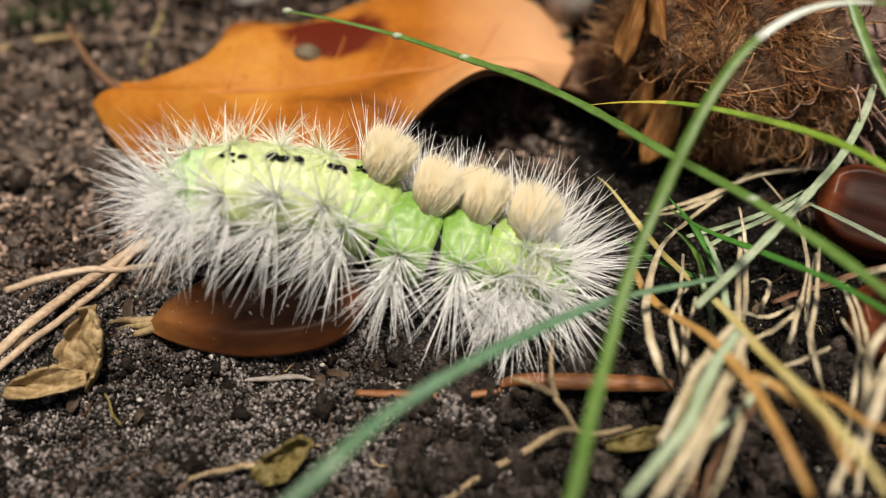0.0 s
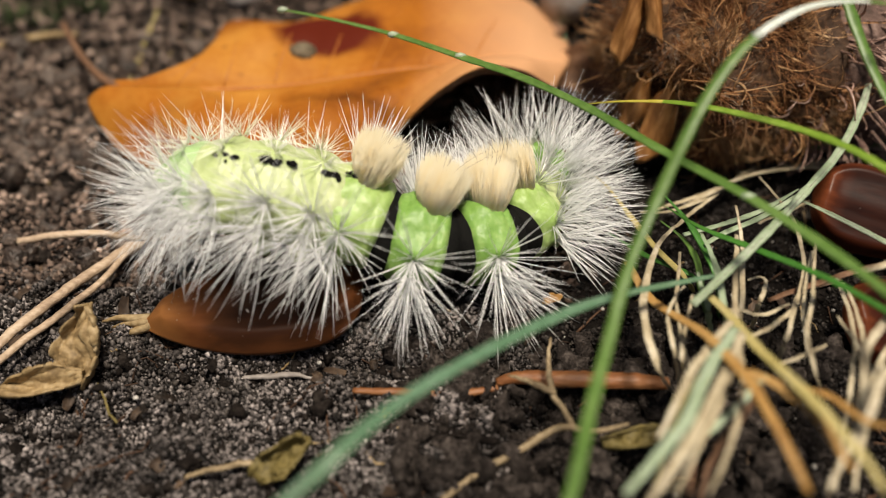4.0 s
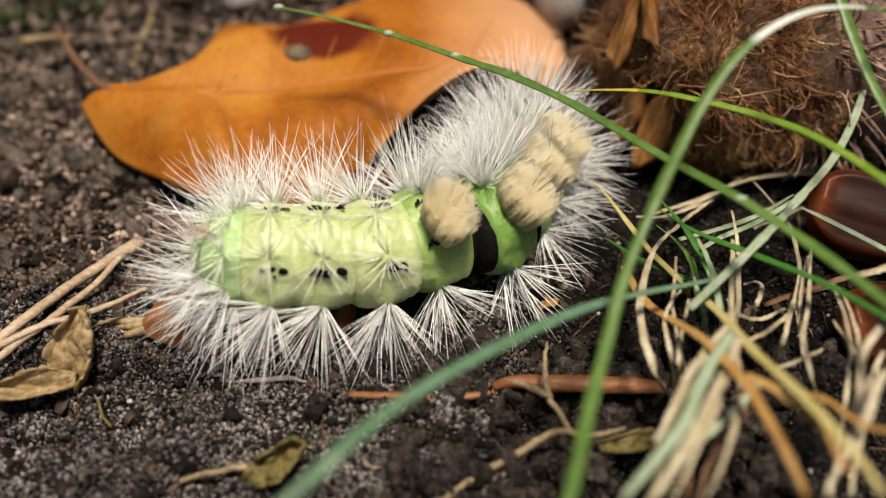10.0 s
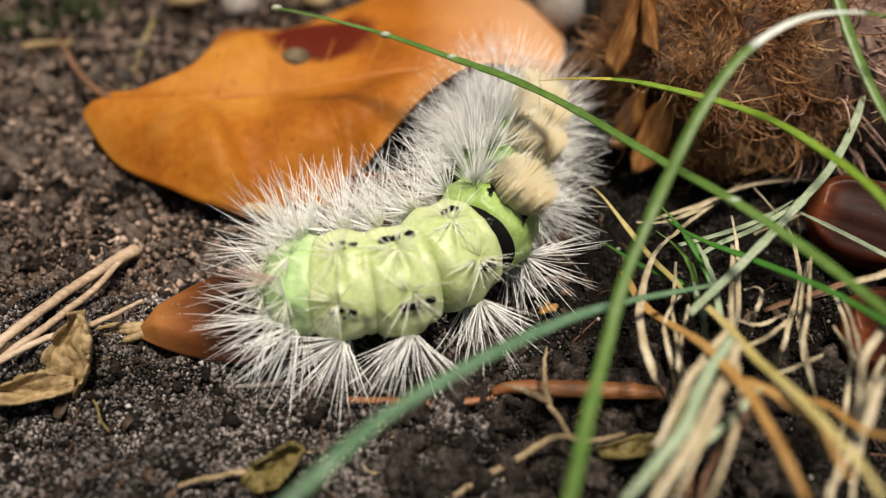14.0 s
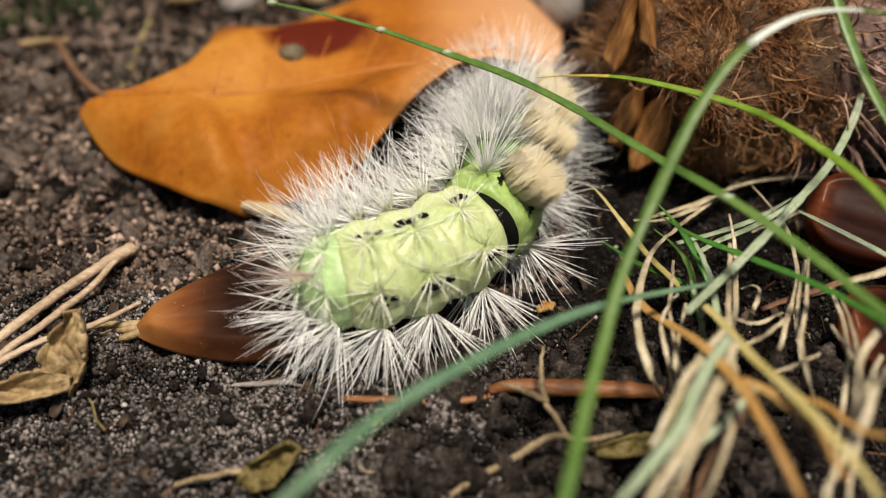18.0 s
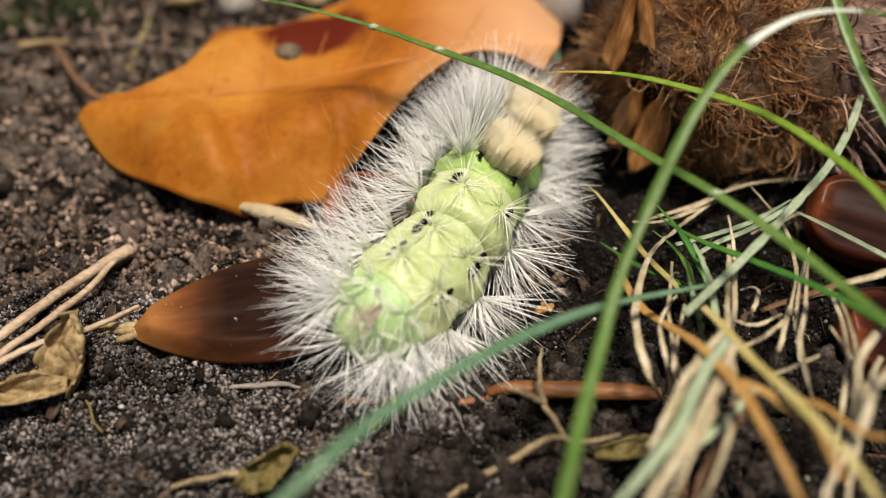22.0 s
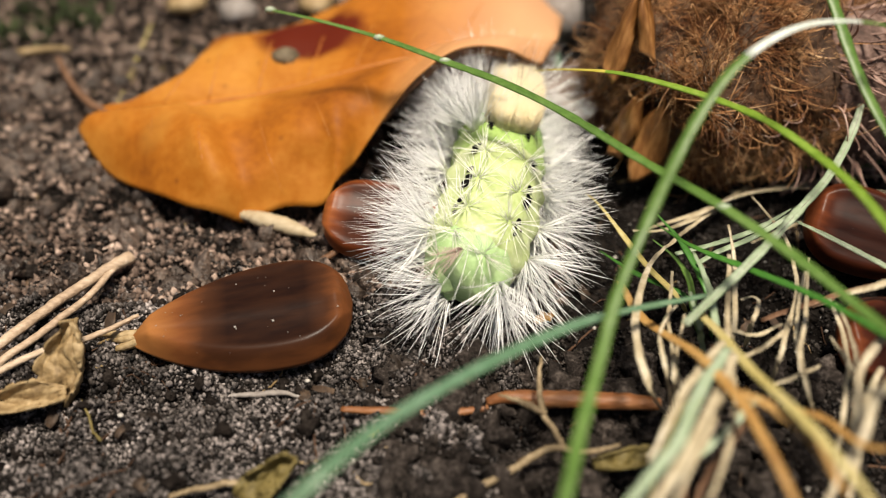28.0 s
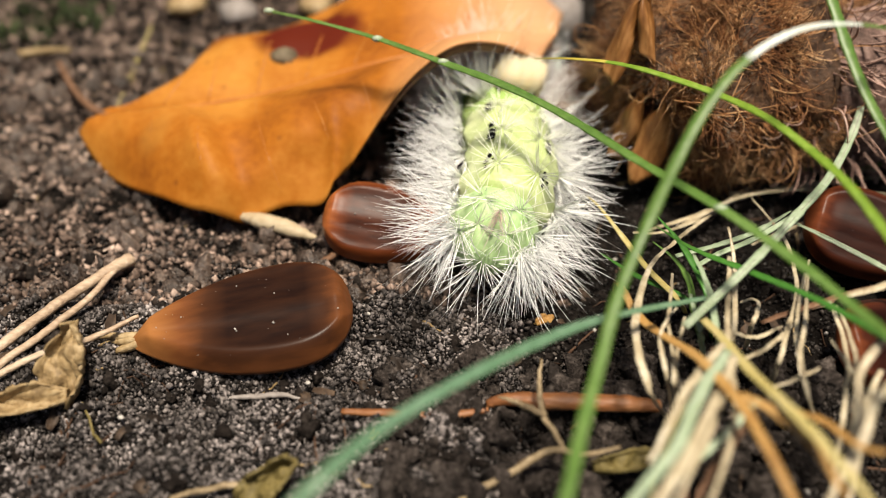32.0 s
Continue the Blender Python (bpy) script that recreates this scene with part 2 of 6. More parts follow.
def nut_material(name, ramp_colours):
    """Glossy nut: dark middle with streaks along it, paler brown towards the pointed base and the margin."""
    m = bpy.data.materials.new(name)
    m.use_nodes = True
    n, link = m.node_tree.nodes, m.node_tree.links.new
    bsdf = n["Principled BSDF"]
    uv = n.new("ShaderNodeTexCoord")
    mp = n.new("ShaderNodeMapping")
    mp.inputs["Scale"].default_value = (350, 1500, 1500)
    link(uv.outputs["Object"], mp.inputs["Vector"])
    streak = n.new("ShaderNodeTexNoise")
    streak.inputs["Scale"].default_value = 1.0
    streak.inputs["Detail"].default_value = 9
    link(mp.outputs[0], streak.inputs["Vector"])
    sep = n.new("ShaderNodeSeparateXYZ")
    link(uv.outputs["UV"], sep.inputs[0])
    # UV: x along the nut from base to blunt end, y the distance from the middle line
    base = n.new("ShaderNodeMapRange")
    base.inputs["From Min"].default_value, base.inputs["From Max"].default_value = 0.46, 0.08
    link(sep.outputs["X"], base.inputs["Value"])
    end = n.new("ShaderNodeMapRange")
    end.inputs["From Min"].default_value, end.inputs["From Max"].default_value = 0.8, 0.97
    end.inputs["To Max"].default_value = 0.52
    link(sep.outputs["X"], end.inputs["Value"])
    rim = n.new("ShaderNodeMapRange")
    rim.inputs["From Min"].default_value, rim.inputs["From Max"].default_value = 0.4, 1.0
    rim.inputs["To Max"].default_value = 0.4
    link(sep.outputs["Y"], rim.inputs["Value"])
    mx = n.new("ShaderNodeMath")
    mx.operation = "MAXIMUM"
    link(base.outputs[0], mx.inputs[0])
    link(end.outputs[0], mx.inputs[1])
    mx2 = n.new("ShaderNodeMath")
    mx2.operation = "MAXIMUM"
    link(mx.outputs[0], mx2.inputs[0])
    link(rim.outputs[0], mx2.inputs[1])
    add = n.new("ShaderNodeMath")
    add.operation = "MULTIPLY_ADD"
    add.inputs[1].default_value = 0.34
    link(streak.outputs["Fac"], add.inputs[0])
    sub = n.new("ShaderNodeMath")
    sub.operation = "SUBTRACT"
    sub.inputs[1].default_value = 0.12
    link(mx2.outputs[0], sub.inputs[0])
    link(sub.outputs[0], add.inputs[2])
    ramp = n.new("ShaderNodeValToRGB")
    e = ramp.color_ramp.elements
    e.new(0.35)
    e.new(0.7)
    for i, (p, c) in enumerate(zip((0.0, 0.3, 0.6, 1.0), ramp_colours)):
        e[i].position, e[i].color = p, (*c, 1)
    link(add.outputs[0], ramp.inputs["Fac"])
    link(ramp.outputs[0], bsdf.inputs["Base Color"])
    bsdf.inputs["Roughness"].default_value = 0.34
    bsdf.inputs["Specular IOR Level"].default_value = 0.11
    bp = n.new("ShaderNodeBump")
    bp.inputs["Distance"].default_value = 0.02 * MM
    link(streak.outputs["Fac"], bp.inputs["Height"])
    link(bp.outputs[0], bsdf.inputs["Normal"])
    return m


NUT = nut_material("nut_shell", ((0.012, 0.0047, 0.003), (0.045, 0.0165, 0.0075), (0.14, 0.047, 0.016), (0.3, 0.12, 0.037)))
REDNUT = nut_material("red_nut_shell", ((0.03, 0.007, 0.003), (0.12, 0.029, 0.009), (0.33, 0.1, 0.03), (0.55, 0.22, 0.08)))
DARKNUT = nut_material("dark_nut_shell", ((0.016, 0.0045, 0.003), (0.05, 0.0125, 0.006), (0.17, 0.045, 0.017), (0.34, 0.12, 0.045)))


def leaf_material():
    """Orange autumn leaf: blotches, fine pores, brown veins and one brown-red decayed patch."""
    m = bpy.data.materials.new("orange_leaf")
    m.use_nodes = True
    n, link = m.node_tree.nodes, m.node_tree.links.new
    bsdf = n["Principled BSDF"]
    co = n.new("ShaderNodeTexCoord")
    blot = n.new("ShaderNodeTexNoise")
    blot.inputs["Scale"].default_value = 95
    blot.inputs["Detail"].default_value = 6
    fine = n.new("ShaderNodeTexNoise")
    fine.inputs["Scale"].default_value = 1400
    fine.inputs["Detail"].default_value = 5
    link(co.outputs["Object"], blot.inputs["Vector"])
    link(co.outputs["Object"], fine.inputs["Vector"])
    mix = n.new("ShaderNodeMix")
    mix.inputs["Factor"].default_value = 0.2
    link(blot.outputs["Fac"], mix.inputs["A"])
    link(fine.outputs["Fac"], mix.inputs["B"])
    ramp = n.new("ShaderNodeValToRGB")
    e = ramp.color_ramp.elements
    e.new(0.5)
    for i, (p, c) in enumerate(((0.3, (0.2, 0.052, 0.007)), (0.48, (0.4, 0.13, 0.015)), (0.7, (0.55, 0.24, 0.043)))):
        e[i].position, e[i].color = p, (*c, 1)
    link(mix.outputs["Result"], ramp.inputs["Fac"])
    # decayed patch, an ellipse in the leaf's own UV with a ragged outline
    uvm = n.new("ShaderNodeMapping")
    uvm.inputs["Location"].default_value = (-0.468 * 7, -0.695 * 6.5, 0)
    uvm.inputs["Scale"].default_value = (7, 6.5, 1)
    link(co.outputs["UV"], uvm.inputs["Vector"])
    ln = n.new("ShaderNodeVectorMath")
    ln.operation = "LENGTH"
    link(uvm.outputs[0], ln.inputs[0])
    rag = n.new("ShaderNodeMath")
    rag.operation = "MULTIPLY_ADD"
    rag.inputs[1].default_value = 1.2
    link(blot.outputs["Fac"], rag.inputs[0])
    link(ln.outputs["Value"], rag.inputs[2])
    mask = n.new("ShaderNodeMapRange")
    mask.inputs["From Min"].default_value, mask.inputs["From Max"].default_value = 1.45, 1.25
    link(rag.outputs[0], mask.inputs["Value"])
    dec = n.new("ShaderNodeMix")
    dec.data_type = "RGBA"
    dec.inputs[7].default_value = (0.11, 0.013, 0.004, 1)
    link(mask.outputs[0], dec.inputs[0])
    link(ramp.outputs[0], dec.inputs[6])
    spm = n.new("ShaderNodeMapping")
    spm.inputs["Location"].default_value = (-0.22 * 26, -0.24 * 8, 0)
    spm.inputs["Scale"].default_value = (26, 8, 1)
    link(co.outputs["UV"], spm.inputs["Vector"])
    sln = n.new("ShaderNodeVectorMath")
    sln.operation = "LENGTH"
    link(spm.outputs[0], sln.inputs[0])
    smask = n.new("ShaderNodeMapRange")
    smask.inputs["From Min"].default_value, smask.inputs["From Max"].default_value = 1.0, 0.5
    smask.inputs["To Max"].default_value = 0.22
    link(sln.outputs["Value"], smask.inputs["Value"])
    dec2 = n.new("ShaderNodeMix")
    dec2.data_type = "RGBA"
    dec2.inputs[7].default_value = (0.46, 0.26, 0.06, 1)
    link(smask.outputs[0], dec2.inputs[0])
    link(dec.outputs[2], dec2.inputs[6])
    # the far end is paler, peach-coloured
    ux = n.new("ShaderNodeSeparateXYZ")
    link(co.outputs["UV"], ux.inputs[0])
    pale = n.new("ShaderNodeMapRange")
    pale.inputs["From Min"].default_value, pale.inputs["From Max"].default_value = 0.66, 0.9
    pale.inputs["To Max"].default_value = 0.85
    link(ux.outputs["X"], pale.inputs["Value"])
    peach = n.new("ShaderNodeMix")
    peach.data_type = "RGBA"
    peach.inputs[7].default_value = (0.7, 0.39, 0.21, 1)
    link(pale.outputs[0], peach.inputs[0])
    link(dec2.outputs[2], peach.inputs[6])
    dec2 = peach
    # scattered brown pinprick spots
    spots = n.new("ShaderNodeTexVoronoi")
    spots.inputs["Scale"].default_value = 330
    link(co.outputs["Object"], spots.inputs["Vector"])
    pin = n.new("ShaderNodeMapRange")
    pin.inputs["From Min"].default_value, pin.inputs["From Max"].default_value = 0.12, 0.05
    pin.inputs["To Max"].default_value = 0.45
    link(spots.outputs["Distance"], pin.inputs["Value"])
    dec3 = n.new("ShaderNodeMix")
    dec3.data_type = "RGBA"
    dec3.inputs[7].default_value = (0.16, 0.05, 0.012, 1)
    link(pin.outputs[0], dec3.inputs[0])
    link(dec2.outputs[2], dec3.inputs[6])
    dec = dec3
    link(dec.outputs[2], bsdf.inputs["Base Color"])
    bsdf.inputs["Roughness"].default_value = 0.55
    bsdf.inputs["Specular IOR Level"].default_value = 0.13
    bp = n.new("ShaderNodeBump")
    bp.inputs["Distance"].default_value = 0.04 * MM
    link(fine.outputs["Fac"], bp.inputs["Height"])
    link(bp.outputs[0], bsdf.inputs["Normal"])
    tr = n.new("ShaderNodeBsdfTranslucent")
    sh = n.new("ShaderNodeMixShader")
    sh.inputs[0].default_value = 0.18
    link(dec.outputs[2], tr.inputs["Color"])
    link(bsdf.outputs[0], sh.inputs[1])
    link(tr.outputs[0], sh.inputs[2])
    link(sh.outputs[0], n["Material Output"].inputs["Surface"])
    return m


LEAF = leaf_material()

# ---- building helpers ----


def mesh_from(name, verts, faces, mat, smooth=True, uvs=None):
    """A mesh from arrays in mm."""
    me = bpy.data.meshes.new(name)
    me.from_pydata([tuple(c * MM for c in v) for v in verts], [], faces)
    me.materials.append(mat)
    if smooth:
        me.polygons.foreach_set("use_smooth", [True] * len(me.polygons))
    if uvs is not None:
        layer = me.uv_layers.new(name="UVMap")
        idx = np.zeros(len(me.loops), dtype=np.int32)
        me.loops.foreach_get("vertex_index", idx)
        layer.data.foreach_set("uv", np.asarray(uvs, dtype=np.float32)[idx].ravel())
    return me


def child(name, me, parent, m=None, label=""):
    ob = new(name, me)
    ob.parent = parent
    if m is not None:
        ob.matrix_basis = m
    if label:
        ob["label"] = label
    return ob


def catmull(points, count):
    """count points along a smooth curve through the given ones, evenly by parameter."""
    p = np.array(points, dtype=float)
    p = np.vstack([2 * p[0] - p[1], p, 2 * p[-1] - p[-2]])
    out = []
    for s in np.linspace(0, len(p) - 3 - 1e-9, count):
        i = int(s)
        f = s - i
        a, b, c, d = p[i], p[i + 1], p[i + 2], p[i + 3]
        out.append(0.5 * (2 * b + (c - a) * f + (2 * a - 5 * b + 4 * c - d) * f * f + (3 * b - a - 3 * c + d) * f ** 3))
    return np.array(out)


def evenly(curve, count):
    """count points at equal distances along a polyline."""
    d = np.r_[0, np.cumsum(np.linalg.norm(np.diff(curve, axis=0), axis=1))]
    s = np.linspace(0, d[-1], count)
    return np.stack([np.interp(s, d, curve[:, k]) for k in range(curve.shape[1])], 1)


def tube(curve, radii, sides=6, flat=1.0, up=(0, 0, 1), crease=0.0):
    """Verts and faces of a tapering tube; flat: thickness over width; crease: how deep its upper side is folded."""
    curve = np.asarray(curve, dtype=float)
    radii = np.broadcast_to(np.asarray(radii, dtype=float), (len(curve),))
    tang = np.gradient(curve, axis=0)
    tang /= np.linalg.norm(tang, axis=1, keepdims=True) + 1e-12
    side = np.cross(tang, np.asarray(up, dtype=float))
    bad = np.linalg.norm(side, axis=1) < 0.15
    side[bad] = np.cross(tang[bad], (0.3, 1, 0.1))
    side /= np.linalg.norm(side, axis=1, keepdims=True)
    nrm = np.cross(side, tang)
    verts, faces = [], []
    for k in range(sides):
        a = 2 * math.pi * k / sides
        w, h = math.cos(a), math.sin(a) * flat
        if crease and math.sin(a) > 0.5:
            h -= crease
        verts.append(curve + side * (w * radii)[:, None] + nrm * (h * radii)[:, None])
    v = np.stack(verts, 1).reshape(-1, 3)
    n = len(curve)
    for i in range(n - 1):
        for k in range(sides):
            k2 = (k + 1) % sides
            faces.append((i * sides + k, i * sides + k2, (i + 1) * sides + k2, (i + 1) * sides + k))
    faces.append(tuple(range(sides))[::-1])
    faces.append(tuple((n - 1) * sides + k for k in range(sides)))
    return v, faces


def joined(pieces):
    verts, faces, off = [], [], 0
    for v, f in pieces:
        verts.append(np.asarray(v))
        faces += [tuple(i + off for i in q) for q in f]
        off += len(v)
    return np.vstack(verts), faces


def lattice(x, y, seed):
    """Repeatable random numbers 0 to 1 on whole-number places."""
    h = np.sin(x * 127.1 + y * 311.7 + seed * 74.7) * 43758.5453
    return h - np.floor(h)


def value_noise(x, y, seed=0):
    xi, yi = np.floor(x), np.floor(y)
    fx, fy = x - xi, y - yi
    fx, fy = fx * fx * (3 - 2 * fx), fy * fy * (3 - 2 * fy)
    a, b = lattice(xi, yi, seed), lattice(xi + 1, yi, seed)
    c, d = lattice(xi, yi + 1, seed), lattice(xi + 1, yi + 1, seed)
    return (a + (b - a) * fx) * (1 - fy) + (c + (d - c) * fx) * fy - 0.5


def ground_height(x, y):
    """Height of the soil in mm at places in mm."""
    x, y = np.asarray(x, dtype=float), np.asarray(y, dtype=float)
    far = np.clip(np.hypot(x, y - 60) / 400.0, 0, 1)
    h = 1.5 * value_noise(x / 17, y / 17, 1) + 1.5 * value_noise(x / 6.1 + 9, y / 6.1, 2)
    rough = 0.6 + 1.2 * np.clip(value_noise(x / 11, y / 11, 7) + 0.4, 0, 1)
    h += rough * (1.9 * np.abs(value_noise(x / 2.3, y / 2.3, 3)) + 1.1 * value_noise(x / 1.1, y / 1.1, 4))
    h += 0.3 * value_noise(x / 0.55, y / 0.55, 5)
    h += 1.7 * np.abs(value_noise(x / 4.2 + 3, y / 4.2, 8))
    # a shallow hollow under the lifted leaf, a low bank beside the nut
    h -= 2.0 * np.exp(-((x - 2) / 12) ** 2 - ((y - 66) / 9) ** 2)
    h += 60 * far * value_noise(x / 260, y / 260, 6) * np.clip(far - 0.3, 0, 1)
    return h - 1.0


def blade(name, points, width, mat, label, category="grass", flat=0.35, tip=0.12, root=0.8, wobble=0.0, rings=36, crease=0.05,
          pivot=None, group="", bands=None, ridge=None):
    """One leaf of grass or straw along a curve in mm, widest in the middle. Origin at its root or at pivot."""
    c = evenly(catmull(points, 160), rings)
    s = np.linspace(0, 1, rings)
    taper = np.minimum(root + (1 - root) * s * 5, 1) * np.clip(tip + (1 - tip) * (1 - s) * 3.2, 0, 1)
    rng = np.random.RandomState(int(abs(points[0][0] * 31 + points[0][1] * 17)) % 9999)
    if wobble:
        k = np.cumsum(rng.normal(0, wobble, (rings, 3)), 0)
        k -= np.outer(s, k[-1])
        c = c + k
    r = width / 2 * taper * (1 + 0.06 * rng.normal(0, 1, rings))
    o = np.array(pivot if pivot is not None else c[0])
    v, f = tube(c - o, r, 8, flat, crease=crease)
    ob = new(name, mesh_from(name, v, f, mat))
    ob.location = Vector(o) * MM
    if width >= 0.5 and ridge is not None:
        v, f = tube((c - o) + (0, -0.12 * width, 0.3 * flat * width), r * 0.1, 5)
        child("midrib", mesh_from("midrib", v, f, ridge), ob, label="pale ridge along the blade")
    # stretches of another colour, as sleeves a hair wider than the blade
    for s0, s1, other, name2, label2 in bands or ():
        a, b = int(s0 * (rings - 1)), int(s1 * (rings - 1)) + 1
        v, f = tube((c - o)[a:b], r[a:b] * 1.05, 8, flat, crease=crease)
        child(name2, mesh_from(name2, v, f, other), ob, label=label2)
    return tagged(ob, label, category, group or "grass and straw round the clearing")

# ---- ground ----


def spread(lo, hi, step, reach):
    """Places from -reach to reach, even between lo and hi and wider and wider outside."""
    mid = list(np.arange(lo, hi + step / 2, step))
    a, d = lo, step
    left = []
    while a > -reach:
        d *= 1.22
        a -= d
        left.append(a)
    a, d = hi, step
    right = []
    while a < reach:
        d *= 1.22
        a += d
        right.append(a)
    return np.array(left[::-1] + mid + right)


def build_ground():
    xs, ys = spread(-56, 58, 0.3, 4.0e6), spread(20, 108, 0.28, 4.0e6)
    X, Y = np.meshgrid(xs, ys)
    Z = ground_height(X, Y)
    v = np.stack([X, Y, Z], -1).reshape(-1, 3)
    nx, ny = len(xs), len(ys)
    i = np.arange((ny - 1) * (nx - 1))
    r, c = i // (nx - 1), i % (nx - 1)
    a = r * nx + c
    quads = np.stack([a, a + 1, a + nx + 1, a + nx], 1)
    me = bpy.data.meshes.new("ground")
    me.vertices.add(len(v))
    me.vertices.foreach_set("co", (v * MM).ravel().astype(np.float32))
    me.loops.add(quads.size)
    me.loops.foreach_set("vertex_index", quads.ravel().astype(np.int32))
    me.polygons.add(len(quads))
    me.polygons.foreach_set("loop_start", (np.arange(len(quads)) * 4).astype(np.int32))
    me.polygons.foreach_set("use_smooth", [True] * len(quads))
    me.update(calc_edges=True)
    me.materials.append(SOIL)
    tagged(new("ground", me), "dark crumbly sandy soil of a forest floor", "soil", kind="structure")


build_ground()

ICO = bmesh.new()
bmesh.ops.create_icosphere(ICO, subdivisions=1, radius=1)
ICO_V = np.array([v.co[:] for v in ICO.verts])
ICO_F = [tuple(v.index for v in f.verts) for f in ICO.faces]
OCTA_V = np.array([(1, 0, 0), (-1, 0, 0), (0, 1, 0), (0, -1, 0), (0, 0, 1), (0, 0, -1)], dtype=float)
OCTA_F = [(0, 2, 4), (2, 1, 4), (1, 3, 4), (3, 0, 4), (2, 0, 5), (1, 2, 5), (3, 1, 5), (0, 3, 5)]
ICO2 = bmesh.new()
bmesh.ops.create_icosphere(ICO2, subdivisions=2, radius=1)
ICO2_V = np.array([v.co[:] for v in ICO2.verts])
ICO3 = bmesh.new()
bmesh.ops.create_icosphere(ICO3, subdivisions=3, radius=1)
ICO3_V = np.array([v.co[:] for v in ICO3.verts])
ICO3_F = [tuple(v.index for v in f.verts) for f in ICO3.faces]
ICO2_F = [tuple(v.index for v in f.verts) for f in ICO2.faces]


def sprinkle(name, at, sizes, mat, label, rng):
    """Tiny uneven grains at the given places, in one mesh."""
    count, n = len(at), len(OCTA_V)
    r = sizes[0] + (sizes[1] - sizes[0]) * rng.rand(count) ** 2
    shape = OCTA_V[None] * (1 + 0.3 * rng.normal(0, 1, (count, n, 1))) * (0.7 + 0.6 * rng.rand(count, 1, 3)) * r[:, None, None]
    v = (shape + at[:, None, :]).reshape(-1, 3)
    q = (np.array(OCTA_F)[None] + (np.arange(count) * n)[:, None, None]).reshape(-1, 3)
    tagged(new(name, mesh_from(name, v, [tuple(f) for f in q.tolist()], mat, False)), label, "soil", kind="stuff")


def scatter_lumps(name, count, sizes, mat, label, seed, base=ICO_V, faces=ICO_F, rough=0.25, region=(-56, 60, 22, 104), sink=0.35, power=1.35, crust=0):
    """Many small uneven lumps lying on the soil, denser towards the near side, in one mesh."""
    rng = np.random.RandomState(seed)
    x0, x1, y0, y1 = region
    y = y0 + (y1 - y0) * rng.rand(count) ** power
    x = (x0 + (x1 - x0) * rng.rand(count)) * (0.42 + 0.58 * y / y1)
    r = sizes[0] + (sizes[1] - sizes[0]) * rng.rand(count) ** 3
    z = ground_height(x, y) + r * (1 - 2 * sink)
    if crust:
        # fine grains sticking to the upper side of each lump
        d = rng.normal(0, 1, (count, crust, 3))
        d[..., 2] = np.abs(d[..., 2])
        d /= np.linalg.norm(d, axis=2, keepdims=True)
        at = (np.stack([x, y, z], 1)[:, None] + d * (0.98 * r)[:, None, None]).reshape(-1, 3)
        sprinkle("grain_crust", at, (0.05, 0.16), GRAIN, "sand grains clinging to the clods", rng)
    n = len(base)
    shape = base[None] * (1 + rough * rng.normal(0, 1, (count, n, 1)))
    shape = shape * (0.7 + 0.6 * rng.rand(count, 1, 3)) * r[:, None, None]
    v = (shape + np.stack([x, y, z], 1)[:, None, :]).reshape(-1, 3)
    f = np.array(faces)
    q = (f[None] + (np.arange(count) * n)[:, None, None]).reshape(-1, 3)
    me = bpy.data.meshes.new(name)
    me.vertices.add(len(v))
    me.vertices.foreach_set("co", (v * MM).ravel().astype(np.float32))
    me.loops.add(q.size)
    me.loops.foreach_set("vertex_index", q.ravel().astype(np.int32))
    me.polygons.add(len(q))
    me.polygons.foreach_set("loop_start", (np.arange(len(q)) * 3).astype(np.int32))
    me.update(calc_edges=True)
    me.materials.append(mat)
    return tagged(new(name, me), label, "soil", kind="stuff")


scatter_lumps("sand_grains", 120000, (0.06, 0.27), GRAIN, "grey and brown sand grains strewn over the soil", 3, OCTA_V, OCTA_F, 0.3)
scatter_lumps("pale_sand_patch", 60000, (0.06, 0.24), SAND, "loose pale grey sand in front of the nut", 9, OCTA_V, OCTA_F, 0.3, (-36, 6, 22, 46), 0.3, 1.0)
scatter_lumps("humus_crumbs", 42000, (0.08, 0.42), HUMUS, "brown crumbs of humus on the soil", 13, OCTA_V, OCTA_F, 0.3, (-62, 14, 44, 104), 0.3, 1.2)
scatter_lumps("humus_clods", 900, (0.3, 1.15), WETCLOD, "wet brown lumps of humus behind the nut", 25, ICO2_V, ICO2_F, 0.28, (-62, 8, 44, 80), 0.5, 1.2, 12)
scatter_lumps("quartz_grains", 1000, (0.05, 0.2), QUARTZ, "pale glinting quartz grains in the soil", 4)
scatter_lumps("soil_crumbs", 2600, (0.15, 0.6), CRUMB, "dark rough crumbs of earth", 5, ICO2_V, ICO2_F, 0.26, (-56, 60, 22, 104), 0.5)
scatter_lumps("soil_clods", 460, (0.35, 1.2), CLOD, "rough dark grey clods of soil", 15, ICO2_V, ICO2_F, 0.3, (-4, 26, 24, 38), 0.45, 1.0, 30)

# ---- orange leaf ----


